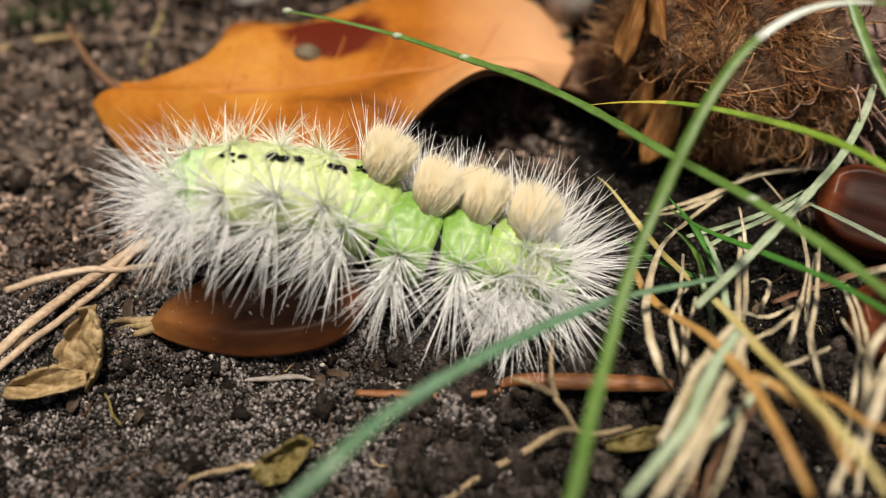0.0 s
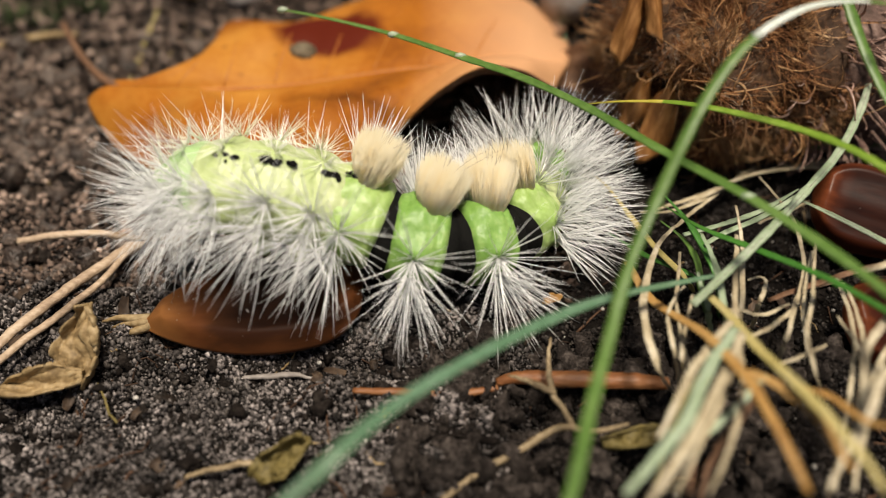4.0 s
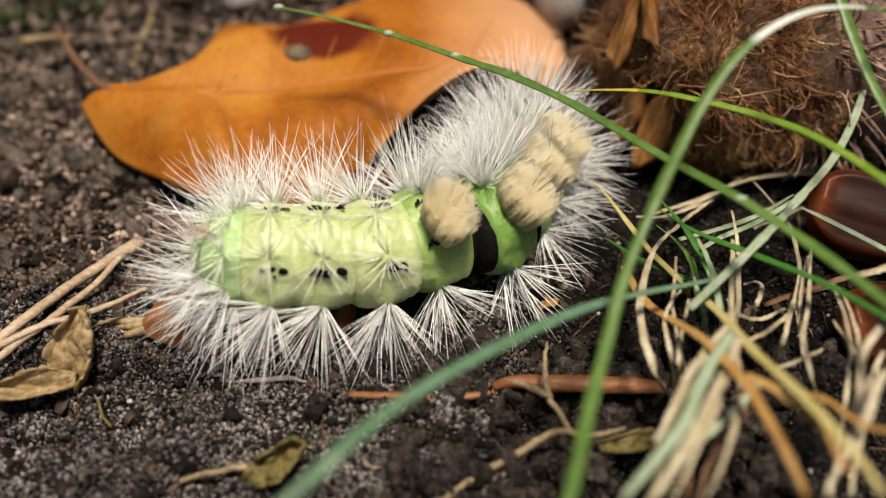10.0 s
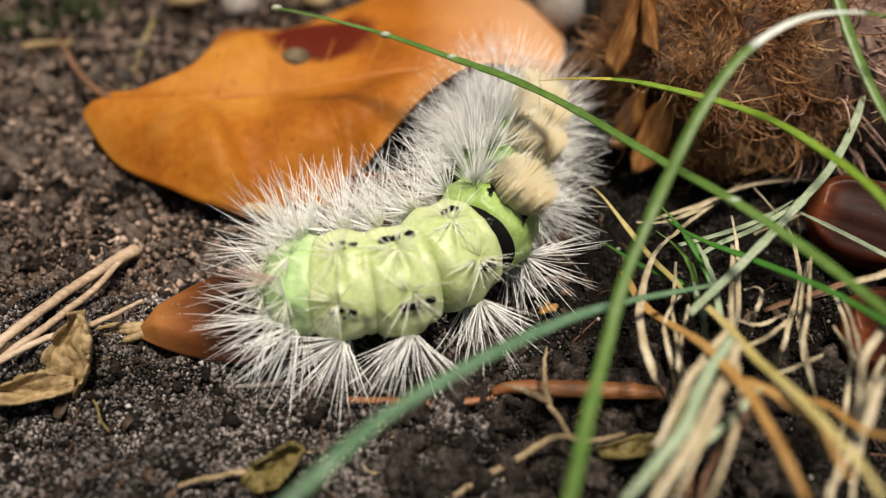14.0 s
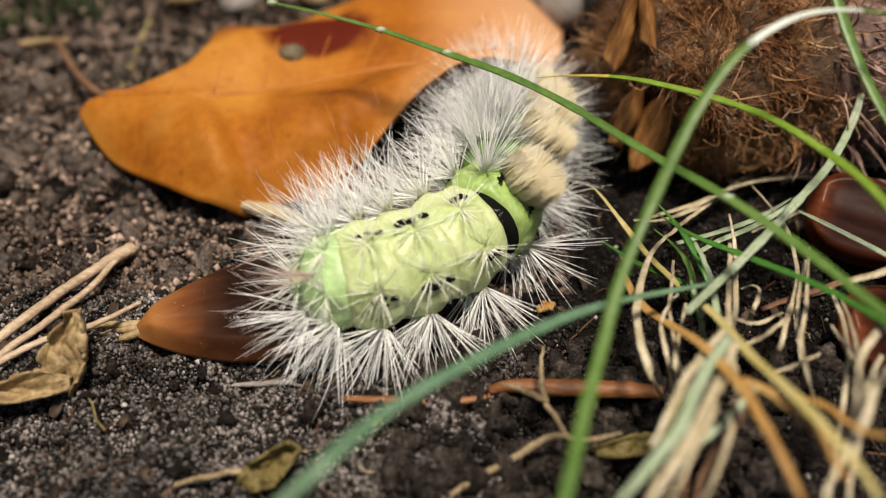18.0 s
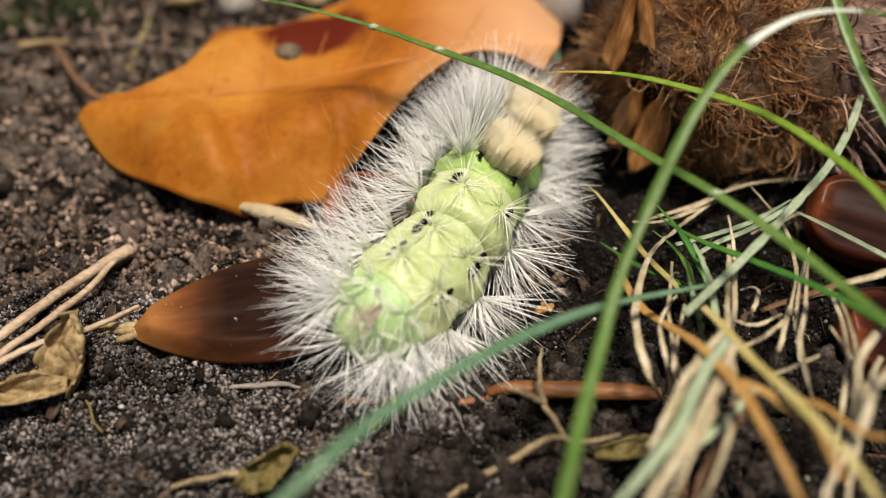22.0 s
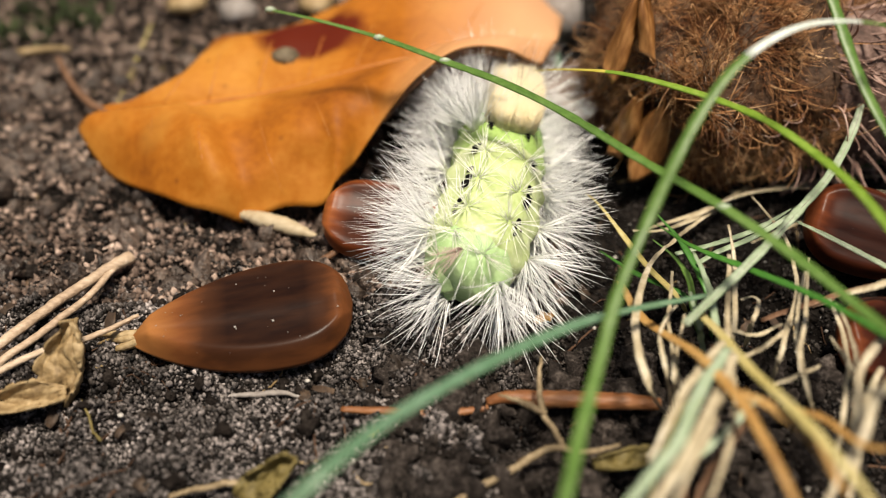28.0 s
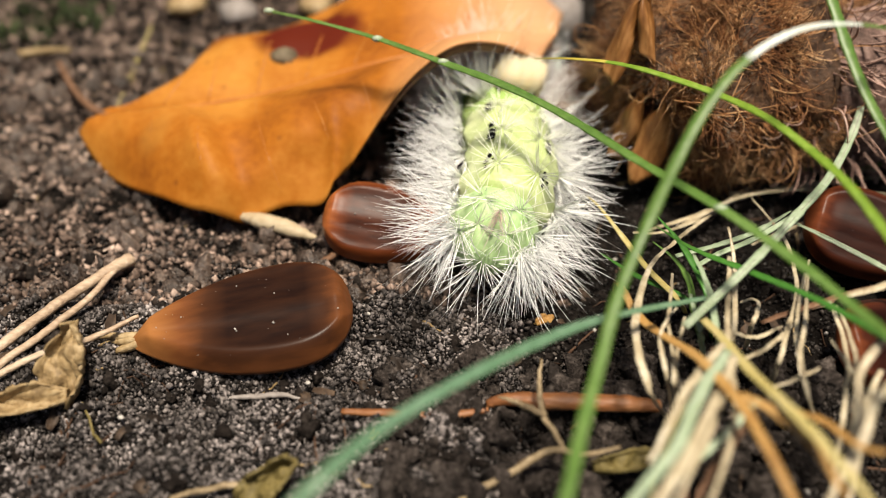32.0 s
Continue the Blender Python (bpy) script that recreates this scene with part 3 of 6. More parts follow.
def build_leaf():
    """A beech leaf propped on its near side, its near margin lifted at one end into a dark hollow."""
    n, m = 90, 56
    near = evenly(catmull([(-31.43, 64.19, 1.94), (-32.29, 63.51, 1.19), (-27.45, 57.77, 0.50), (-21.40, 53.59, 0.65), (-16.57, 52.35, 0.61), (-13.00, 53.21, 0.96), (-9.67, 52.99, 1.02), (-8.29, 54.25, 3.60), (-5.80, 56.98, 6.61), (-2.40, 58.99, 9.43), (1.42, 60.71, 11.48), (4.81, 61.67, 11.79), (8.14, 63.82, 8.95)], 400), n)
    mid = evenly(catmull([(-31.27, 65.20, 2.30), (-22.74, 64.47, 3.72), (-15.12, 64.94, 4.99), (-4.10, 66.05, 7.70), (10.17, 69.36, 8.36)], 300), n)
    far = evenly(catmull([(-31.26, 66.32, 2.05), (-27.20, 66.40, 1.90), (-23.80, 69.90, 3.00), (-22.76, 77.63, 2.62), (-17.54, 79.31, 2.98), (-10.85, 82.99, 4.06), (-1.43, 86.68, 5.15), (7.03, 86.68, 5.14), (12.21, 80.93, 4.75)], 400), n)
    rng = np.random.RandomState(5)
    u = np.linspace(0, 1, n)[:, None, None]
    verts = np.zeros((n, m, 3))
    uvs = np.zeros((n, m, 2))
    for j in range(m):
        v = j / (m - 1) * 2 - 1
        if v < 0:
            e, k = near, -v
        else:
            e, k = far, v
        p = mid + (e - mid) * k
        # each half swells between midrib and margin; the midrib lies in a groove, and side veins pucker the blade
        uu = np.linspace(0, 1, n)
        fold = 0.9 * np.sin(uu * 17 + 0.6) * k * (1 - 0.4 * k) if v < 0 else 0.4 * np.sin(uu * 11) * k
        rise = fold * np.sin(math.pi * uu) + 2.2 * math.sin(math.pi * k) * np.sin(math.pi * np.clip(uu, 0, 1)) ** 0.6
        if v < 0:
            rise *= 1.25 - 0.5 * uu
        pucker = 0.32 * np.abs(np.sin(math.pi * (uu * 9 - 1.1 * k))) * min(1, k * 3) * (1 - 0.5 * k) * np.sin(math.pi * uu) ** 0.5
        if v < 0:
            # two creases across the near half: the blade swells towards each and drops behind it
            for u0, slope, high, broad in ((0.16, 0.4, 1.9, 0.2), (0.47, 0.2, 0.9, 0.16)):
                gap = u0 + slope * k * (1 - 0.5 * k) + 0.008 * math.sin(9 * k) - uu
                rise = rise + high * np.maximum(0, 1 - gap / broad) * np.clip(1 + gap / 0.04, 0, 1) * min(1, 2.5 * k)
        # soft hollows and swellings of the drying blade
        rise = rise + 1.75 * (1 - k ** 3) * min(1, 4 * k) * (value_noise(uu * 5.5 + 3, np.full(n, v * 2.2), 21) + 0.5 * value_noise(uu * 12, np.full(n, v * 5.0), 22)) * np.sin(math.pi * uu)
        wave = 0.5 * np.sin(uu * 23 + (2 if v < 0 else 0)) * k ** 3
        p = p.copy()
        p[:, 2] += rise + pucker + wave - 0.3 * math.exp(-(k / 0.05) ** 2)
        p[:, 1] -= 0.5 * rise * (0.8 if v < 0 else 0.0)
        verts[:, j] = p
        uvs[:, j] = np.stack([uu, np.full(n, (v + 1) / 2)], 1)
    flatv = verts.reshape(-1, 3)
    faces = [(i * m + j, i * m + j + 1, (i + 1) * m + j + 1, (i + 1) * m + j) for i in range(n - 1) for j in range(m - 1)]
    root = new("beech_leaf")
    base = Vector((-22.05, 54.81, 0.00)) * MM
    root.location = base
    off = np.array(base[:]) / MM
    me = mesh_from("blade", flatv - off, faces, LEAF, uvs=uvs.reshape(-1, 2))
    ob = child("leaf_blade", me, root)
    so = ob.modifiers.new("thick", "SOLIDIFY")
    so.thickness = 0.22 * MM
    # midrib and side veins as raised cords on the blade
    grid = verts - off
    v, f = tube(grid[2:-2, m // 2] + (0, -0.12, 0.14), np.linspace(0.3, 0.1, n - 4), 6)
    child("midrib", mesh_from("midrib", v, f, VEIN), root, label="pale brown midrib")
    for side in (-1, 1):
        for q in range(8):
            line = []
            for s in np.linspace(0, 1, 26):
                k = 0.03 + s * 0.9
                i = min(n - 1, int((0.04 + 0.105 * q + 0.12 * k) * (n - 1)))
                fi = (0.04 + 0.105 * q + 0.12 * k) * (n - 1)
                i0 = min(n - 2, int(fi))
                w = min(1, fi - i0)
                j = (m - 1) / 2 + side * k * (m - 1) / 2
                j0 = min(m - 2, int(j))
                wj = j - j0
                a = grid[i0, j0] * (1 - w) + grid[i0 + 1, j0] * w
                b = grid[i0, j0 + 1] * (1 - w) + grid[i0 + 1, j0 + 1] * w
                line.append(a * (1 - wj) + b * wj)
            v, f = tube(np.array(line) + (0, -0.1, 0.16), np.linspace(0.1, 0.05, 26), 5)
            child("side_vein", mesh_from("side_vein", v, f, VEIN), root)
    # the lifted margin is rolled under, showing the dull brown lower side
    edge = grid[int(n * 0.7):, 0]
    v, f = tube(edge + (0, 0.9, -0.75), np.interp(np.linspace(0, 1, len(edge)), (0, 0.3, 1), (0.1, 0.5, 0.7)), 10, 0.5, up=(0, 1, 0.4))
    child("rolled_margin", mesh_from("rolled_margin", v, f, BROWNSTEM), root, label="dull brown rolled-under margin")
    stalk = catmull([(-30.02, 65.03, 2.41), (-32.30, 66.67, 2.44), (-35.16, 70.38, 2.07), (-38.76, 76.48, 1.37)], 24) - off
    v, f = tube(stalk, np.linspace(0.42, 0.3, 24), 8)
    child("leaf_stalk", mesh_from("leaf_stalk", v, f, BROWNSTEM), root, label="thin reddish brown leaf stalk")
    # gall: a dull grey-brown lump at the edge of the decayed patch
    rng = np.random.RandomState(2)
    v = ICO2_V * (1.35, 1.15, 0.8) * (1 + 0.08 * rng.normal(0, 1, (len(ICO2_V), 1))) + (np.array((-14.3, 68.5, 6.5)) - off)
    child("gall", mesh_from("gall", v, ICO2_F, GALL), root, label="dull grey-brown gall on the leaf")
    v = ICO_V * (0.34, 0.25, 0.28) + (np.array((-3.39, 59.80, 8.84)) - off)
    child("dark_speck", mesh_from("dark_speck", v, ICO_F, VELVET), root, label="tiny black speck at the leaf margin")
    return tagged(root, "curled orange-brown beech leaf lying on the soil", "leaf")


VEIN = material("leaf_vein", [(0.27, 0.08, 0.011), (0.38, 0.13, 0.019), (0.46, 0.19, 0.036)], 3.0, 0.5, 0.03, 0.4, 0.3)
GALL = material("leaf_gall", [(0.045, 0.033, 0.019), (0.09, 0.069, 0.041), (0.18, 0.14, 0.09)], 2.0, 0.7, 0.1, 0.3, 0.4)
FALLEN_LEAF = build_leaf()

# ---- beech nut in front ----


def nut_width(s):
    """Half-width in mm of a full-sized nut at s, 0 at the pointed base and 1 at the blunt end."""
    if s < 0.68:
        return 4.35 * max(0.0, 1 - (1 - s / 0.68) ** 1.9) ** 0.85
    return 4.35 * max(0.0, 1 - ((s - 0.68) / 0.32) ** 2.6) ** 0.5


def build_nut(place, label, seed=8, stub=True, grains=26, mat=NUT):
    """A flattened, tapering nut: pointed base with a torn stalk, blunt end, a smooth raised margin round a flat face."""
    n, k = 80, 64
    L = 15.6
    root = new("beech_nut")
    verts, uvs, faces = [], [], []

    def top(s, t):
        """Height of the upper face at s along and t (-1 to 1) across."""
        w = max(nut_width(s), 0.05)
        edge = min(w * (1 - abs(t)), (1 - s) * L * 0.9)
        round_off = 1 - max(0.0, 1 - edge / 1.0) ** 2.2
        face = 1.55 - 0.3 * t * t + 0.16 * math.exp(-(t / 0.1) ** 2) + 0.02 * math.sin(t * 11 + 4 * s)
        ridge = 0.13 * math.exp(-((edge - 0.9) / 0.55) ** 2) * min(1, s * 2.5)
        return min(1.0, w / 1.6) * (face * (0.25 + 0.75 * round_off) * max(0.0, round_off) ** 0.35 + ridge) + 0.5 * (s - 0.5) ** 2
    for i in range(n):
        s = i / (n - 1)
        w = max(nut_width(s), 0.2 if s < 0.5 else 0.05)
        for j in range(k):
            a = 2 * math.pi * j / k
            ca, sa = math.cos(a), math.sin(a)
            t = math.copysign(abs(ca) ** 0.75, ca)
            z = top(s, t) if sa >= 0 else 0.5 * (s - 0.5) ** 2 - 1.7 * (w / 4.35) ** 0.8 * abs(sa) ** 1.1
            verts.append((L * (s - 0.5), w * t, z))
            uvs.append((s, 1 - min(1.0, min(w * (1 - abs(t)), (1 - s) * L * 0.9) / 2.2) if sa >= 0 else 1.0))
    for i in range(n - 1):
        for j in range(k):
            j2 = (j + 1) % k
            faces.append((i * k + j, i * k + j2, (i + 1) * k + j2, (i + 1) * k + j))
    faces.append(tuple(range(k))[::-1])
    faces.append(tuple((n - 1) * k + j for j in range(k)))
    child("shell", mesh_from("nut_shell", verts, faces, mat, uvs=uvs), root)
    if stub:
        fibres = [((-7.0, 0, 0.3), (-8.0, 0.15, 0.2), (-9.0, 0.5, -0.1), (-10.1, 0.8, -0.7)), ((-7.0, 0.2, 0.3), (-8.2, 0.5, 0.3), (-9.4, 0.9, 0.2), (-10.6, 1.1, -0.2)),
                  ((-7.0, -0.2, 0.2), (-7.9, -0.3, 0.0), (-8.8, -0.2, -0.3), (-9.5, 0.1, -0.8))]
        for f0 in fibres:
            v, f = tube(catmull(f0, 14), np.linspace(0.42, 0.1, 14), 7)
            child("stalk_stub", mesh_from("stalk_stub", v, f, SCRAP), root, label="pale torn stalk end")
    # sand grains stuck to the shell
    rng = np.random.RandomState(seed)
    bits = []
    for _ in range(grains):
        s, t = 0.15 + 0.8 * rng.rand(), rng.uniform(-0.85, 0.85)
        r = 0.025 + 0.08 * rng.rand() ** 4
        bits.append((ICO_V * r * (1 + 0.2 * rng.normal(0, 1, (12, 1))) + (L * (s - 0.5), nut_width(s) * t, top(s, t) + 0.03), ICO_F))
    v, f = joined(bits)
    tagged(child("stuck_grains", mesh_from("stuck_grains", v, f, QUARTZ), root, label="pale sand grains stuck to the shell"), kind="stuff")
    root.matrix_world = place
    return tagged(root, label, "nut", "nuts on the soil")


build_nut(pose(-13.95 * MM, 40.42 * MM, 1.6 * MM, 8, -4, 10), "glossy dark brown beech nut lying on the soil")
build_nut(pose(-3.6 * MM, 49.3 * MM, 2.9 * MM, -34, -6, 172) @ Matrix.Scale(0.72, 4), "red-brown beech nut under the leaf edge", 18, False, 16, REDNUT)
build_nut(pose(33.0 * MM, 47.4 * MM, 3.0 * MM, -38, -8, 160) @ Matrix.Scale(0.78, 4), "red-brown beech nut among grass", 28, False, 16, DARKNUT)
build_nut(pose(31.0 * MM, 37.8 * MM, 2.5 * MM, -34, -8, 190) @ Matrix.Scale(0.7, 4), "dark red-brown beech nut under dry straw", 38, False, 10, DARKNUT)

# ---- husk ----


def build_husk():
    """A beech husk: a bristly brown cup of three valves, split open towards the leaf."""
    c0 = np.array((23.00, 64.66, 9.00))
    root = new("beech_husk")
    root.location = Vector((c0[0], c0[1], 0)) * MM
    rng = np.random.RandomState(11)

    def skin(d):
        """Radius along the direction d: a lumpy pear."""
        p = Vector(d)
        return 11.4 * (1 + 0.2 * noise.noise(p * 2.3) + 0.12 * noise.noise(p * 5.0)) * (1 - 0.08 * d[2])
    bm = bmesh.new()
    bmesh.ops.create_icosphere(bm, subdivisions=5, radius=1)
    dirs = [v.co.normalized() for v in bm.verts]

    def place(d):
        """A point of the skin: the face leans back, the foot is drawn in."""
        p = Vector((d[0] * 0.98, d[1] * 0.85, d[2] * 0.84)) * skin(d)
        p.y += 0.42 * p.z if p.z > 0 else 0.05 * p.z
        p.y *= 1 - 0.25 * max(0, -d[2])
        if p.x < 0:
            p.x *= 0.82 - 0.25 * max(0, -d[2])
        return p
    pts = [place(d) for d in dirs]
    parts = {0: [], 1: [], 2: []}
    for f in bm.faces:
        a = math.atan2(f.calc_center_median().y, f.calc_center_median().x)
        parts[int(((a + math.pi) / (2 * math.pi) * 3 + 0.5) % 3)].append(tuple(v.index for v in f.verts))
    shift = {0: (-0.9, 0.2, 0.0), 1: (0.5, -0.5, 0.0), 2: (0.2, 0.7, 0.0)}
    for k, faces in parts.items():
        used = sorted({i for f in faces for i in f})
        at = {i: q for q, i in enumerate(used)}
        vs = [tuple(np.array(pts[i]) + shift[k] + (0, 0, 9.0)) for i in used]
        ob = child("valve", mesh_from("valve", vs, [tuple(at[i] for i in f) for f in faces], HUSKSKIN), root)
        so = ob.modifiers.new("thick", "SOLIDIFY")
        so.thickness = 0.9 * MM
    bm.free()

    def bristles(name, count, lo, hi, rad, curl, pick, mat, seed, label, lift=0.0):
        r = np.random.RandomState(seed)
        out = []
        while len(out) < count:
            d = Vector(r.normal(0, 1, 3)).normalized()
            if not pick(d):
                continue
            p = np.array(place(d)) + (0, 0, 9.0)
            comb = np.array((noise.noise(d * 3.0), noise.noise(d * 3.0 + Vector((7, 0, 0))), noise.noise(d * 3.0 + Vector((0, 9, 0)))))
            way = np.array(d) * 0.55 + 2.2 * comb + r.normal(0, 0.35, 3) + (0.1, 0, -0.35 + lift)
            way /= np.linalg.norm(way)
            bend = r.normal(0, 1, 3)
            bend -= way * bend.dot(way)
            bend /= np.linalg.norm(bend)
            ln = lo + (hi - lo) * r.rand()
            turn = curl * (0.4 + r.rand())
            line = [p]
            steps = 4 if ln < 2.8 else 8
            for q in range(steps):
                a = turn * q / (steps - 1)
                line.append(line[-1] + (way * math.cos(a) + bend * math.sin(a)) * ln / steps)
            out.append(tube(np.array(line), np.linspace(rad, rad * 0.25, steps + 1), 3))
        v, f = joined(out)
        tagged(child(name, mesh_from(name, v, f, mat), root, label=label), kind="stuff")
    furry = lambda d: d.y < 0.5 and d.x + 0.7 * noise.noise(d * 3.5) > -1.1 + 0.4 * max(0, -d.z)
    golden = lambda d: furry(d) and noise.noise(d * 2.7 + Vector((2, 5, 1))) > -0.05
    rusty = lambda d: furry(d) and noise.noise(d * 2.7 + Vector((2, 5, 1))) <= 0.05
    bristles("golden_bristles", 22000, 1.0, 3.4, 0.05, 0.9, golden, BRISTLE, 21, "golden-brown combed bristles")
    bristles("rusty_bristles", 17000, 0.8, 2.8, 0.05, 0.9, rusty, RUSTBRISTLE, 24, "dark rusty bristles")
    bristles("stiff_bristle", 950, 2.6, 6.0, 0.085, 2.4, furry, BRISTLE, 22, "stiff curled spines")
    bristles("pale_fuzz", 5500, 0.8, 2.2, 0.035, 0.6, lambda d: furry(d) and d.z < 0.35 and noise.noise(d * 4 + Vector((3, 0, 0))) > 0.05, FUZZ, 23, "pale downy fuzz")
    # a second, greyer lobe clad in hooked scales
    rng = np.random.RandomState(14)
    lobe = np.array([np.array(d) * (1 + 0.1 * noise.noise(Vector(d) * 2.5)) for d in ICO3_V]) * (8.2, 6.0, 6.8) + (10.8, -3.2, 7.2)
    child("scaly_lobe", mesh_from("scaly_lobe", lobe, ICO3_F, LOBE), root, label="greyish brown scaly lobe")
    hooks = []
    while len(hooks) < 420:
        d = rng.normal(0, 1, 3)
        d /= np.linalg.norm(d)
        if d[1] > 0.45:
            continue
        p = d * (8.2, 6.0, 6.8) + (10.8, -3.2, 7.2)
        way = d * 0.7 + np.array((0.75, -0.1, -0.5)) + rng.normal(0, 0.3, 3)
        way /= np.linalg.norm(way)
        up = np.cross(way, np.cross(d, way))
        up /= np.linalg.norm(up)
        ln, turn = rng.uniform(2.6, 5.6), rng.uniform(0.3, 1.7)
        line = [p]
        for q in range(8):
            a = turn * (q / 7) ** 1.6
            line.append(line[-1] + (way * math.cos(a) + up * math.sin(a)) * ln / 8)
        hooks.append(tube(np.array(line), np.linspace(0.11, 0.035, 9) * rng.uniform(0.7, 1.3), 5, 0.8))
    v, f = joined(hooks)
    tagged(child("hooked_scale", mesh_from("hooked_scale", v, f, TENDRIL), root, label="hooked pinkish-brown scales"), kind="stuff")
    # smooth papery flaps at the split towards the leaf
    for q, (p, ln, wd, rx, rz) in enumerate((((-6.4, -8.7, 6.0), 6.5, 2.8, -18, 84), ((-8.2, -7.4, 6.6), 6.0, 2.0, -12, 50),
                                             ((-9.2, -5.8, 13.2), 6.0, 2.0, -26, 60), ((-7.6, -5.8, 14.6), 5.0, 1.7, -30, 110))):
        g = []
        n, m = 16, 8
        for i in range(n):
            s = i / (n - 1)
            w = wd / 2 * max(0.02, 1 - s ** 5) ** 0.6 * (0.65 + 0.35 * math.sin(math.pi * s))
            for j in range(m):
                t = j / (m - 1) * 2 - 1
                g.append((w * t * (1 + 0.12 * math.sin(9 * s + 3 * q)), -0.12 * wd * (1 - t * t) + 0.25 * math.sin(5 * s + 2 * t + q), ln * (s - 0.5) + 0.5 * t * math.sin(2 + q)))
        f = [(i * m + j, i * m + j + 1, (i + 1) * m + j + 1, (i + 1) * m + j) for i in range(n - 1) for j in range(m - 1)]
        ob = child("papery_flap", mesh_from("papery_flap", g, f, FLAP), root, pose(p[0] * MM, p[1] * MM, p[2] * MM, rx, 8, rz - 90), "smooth tan papery flap")
        so = ob.modifiers.new("thick", "SOLIDIFY")
        so.thickness = 0.3 * MM
    tagged(root, "brown bristly beech husk lying behind the grass", "husk")


LOBE = material("scaly_lobe", [(0.025, 0.014, 0.01), (0.12, 0.07, 0.055), (0.36, 0.25, 0.21)], 1.6, 0.75, 0.4, 0.3, 0.6)
FUZZ = material("pale_fuzz", [(0.2, 0.15, 0.11), (0.42, 0.34, 0.27)], 3.0, 0.7, 0.0, 0.3, 0.5, island=0.3)
FLAP = material("papery_flap", [(0.05, 0.019, 0.006), (0.2, 0.082, 0.023), (0.44, 0.22, 0.08)], 2.5, 0.38, 0.05, 0.4, 0.4, stretch=(1, 1, 0.25))
build_husk()


def build_tendrils():
    """A tangle of dry curled tendrils and rootlets beside the husk."""
    rng = np.random.RandomState(31)
    root = new("dry_tendril_tangle")
    o = np.array((34.64, 60.36, 0.00))
    root.location = Vector(o) * MM
    for _ in range(120):
        p = np.array((rng.uniform(-7, 10), rng.uniform(-5, 16), 0.2 + 10 * rng.rand() ** 1.3))
        way = rng.normal(0, 1, 3) * (1, 0.6, 0.8) + (0, 0, 0.3)
        way /= np.linalg.norm(way)
        bend = np.cross(way, rng.normal(0, 1, 3))
        bend /= np.linalg.norm(bend)
        ln, turn = rng.uniform(3, 9), rng.uniform(0.5, 3.5)
        line = [p]
        for q in range(11):
            a = turn * (q / 10) ** 2
            line.append(line[-1] + (way * math.cos(a) + bend * math.sin(a)) * ln / 11)
            line[-1][2] = max(0.1, line[-1][2])
        v, f = tube(np.array(line), np.linspace(0.17, 0.07, 12) * rng.uniform(0.7, 1.3), 5)
        child("tendril", mesh_from("tendril", v, f, TENDRIL), root)
    tagged(root, "tangle of dry pinkish-brown curled tendrils on the soil", "dry plant")


build_tendrils()

# ---- grass and straw ----
LONG = "long thin green grass blade leaning across the clearing"
LONG_GRASS = blade("grass_blade", [(22.45, 25.39, 14.90), (21.89, 28.46, 13.82), (19.45, 33.62, 13.56), (16.33, 38.78, 13.31), (12.43, 43.90, 13.01), (8.27, 48.79, 13.20), (4.25, 52.37, 13.44), (-0.14, 55.69, 13.38), (-4.85, 58.62, 13.64), (-9.79, 60.89, 13.92), (-13.76, 62.38, 14.08)],
                   0.82, GREEN, LONG, tip=0.35, pivot=(16.33, 38.78, 13.31), rings=60)
SIDE_GRASS = blade("grass_blade", [(24.47, 30.47, 14.56), (24.23, 35.18, 14.55), (23.32, 38.97, 15.00), (22.12, 42.40, 15.07), (20.49, 45.28, 15.27), (18.67, 47.83, 15.12), (15.91, 50.40, 14.97), (12.51, 52.89, 14.75), (9.26, 54.94, 14.03), (6.76, 56.28, 13.28)],
                   0.74, LIME, "thin bright green grass blade with a yellow tip", tip=0.12, pivot=(24.23, 35.18, 14.55), rings=60,
                   bands=[(0.84, 1.0, YELLOWTIP, "blade_tip", "withered yellow tip")])
# pale swollen knots along the long blade
for q, (x, y, z) in enumerate(((-4.94, 58.62, 13.64), (0.03, 55.58, 13.40), (-13.67, 62.35, 14.05), (16.33, 38.78, 13.31))):
    v = ICO_V * (0.5, 0.3, 0.3) + (np.array((x, y, z)) - np.array((16.33, 38.78, 13.31)))
    child("knot", mesh_from("knot", v, ICO_F, PALEGREEN), LONG_GRASS, label="pale swollen knot")
blade("grass_blade", [(4.33, 16.28, 6.34), (4.45, 17.59, 11.51), (5.40, 20.30, 12.28), (6.47, 23.78, 12.39), (7.78, 27.52, 12.80), (9.11, 31.18, 13.86), (10.78, 34.47, 15.26), (12.74, 37.51, 17.87), (14.42, 39.78, 19.64), (16.45, 41.78, 21.10), (19.15, 43.34, 22.08), (21.90, 44.21, 22.28), (25.54, 44.97, 21.64), (28.45, 45.22, 20.42)],
      0.66, GREEN, "arching green grass blade with a bleached bend", rings=70, tip=0.4, root=0.4,
      bands=[(0.74, 0.9, WHITEGRASS, "bleached_bend", "bleached whitish bend")])
blade("grass_blade", [(-12.52, 17.92, 6.68), (-8.79, 17.83, 11.79), (-5.79, 18.91, 14.47), (-3.90, 21.04, 14.59), (-1.38, 24.14, 13.54), (2.45, 27.76, 12.32), (6.62, 31.24, 10.95), (10.30, 33.93, 9.44), (16.42, 37.37, 7.28)],
      0.72, BLUEGREEN, "blue-green grass blade bowed low over the soil", ridge=PALEGREEN, tip=0.5, rings=60)
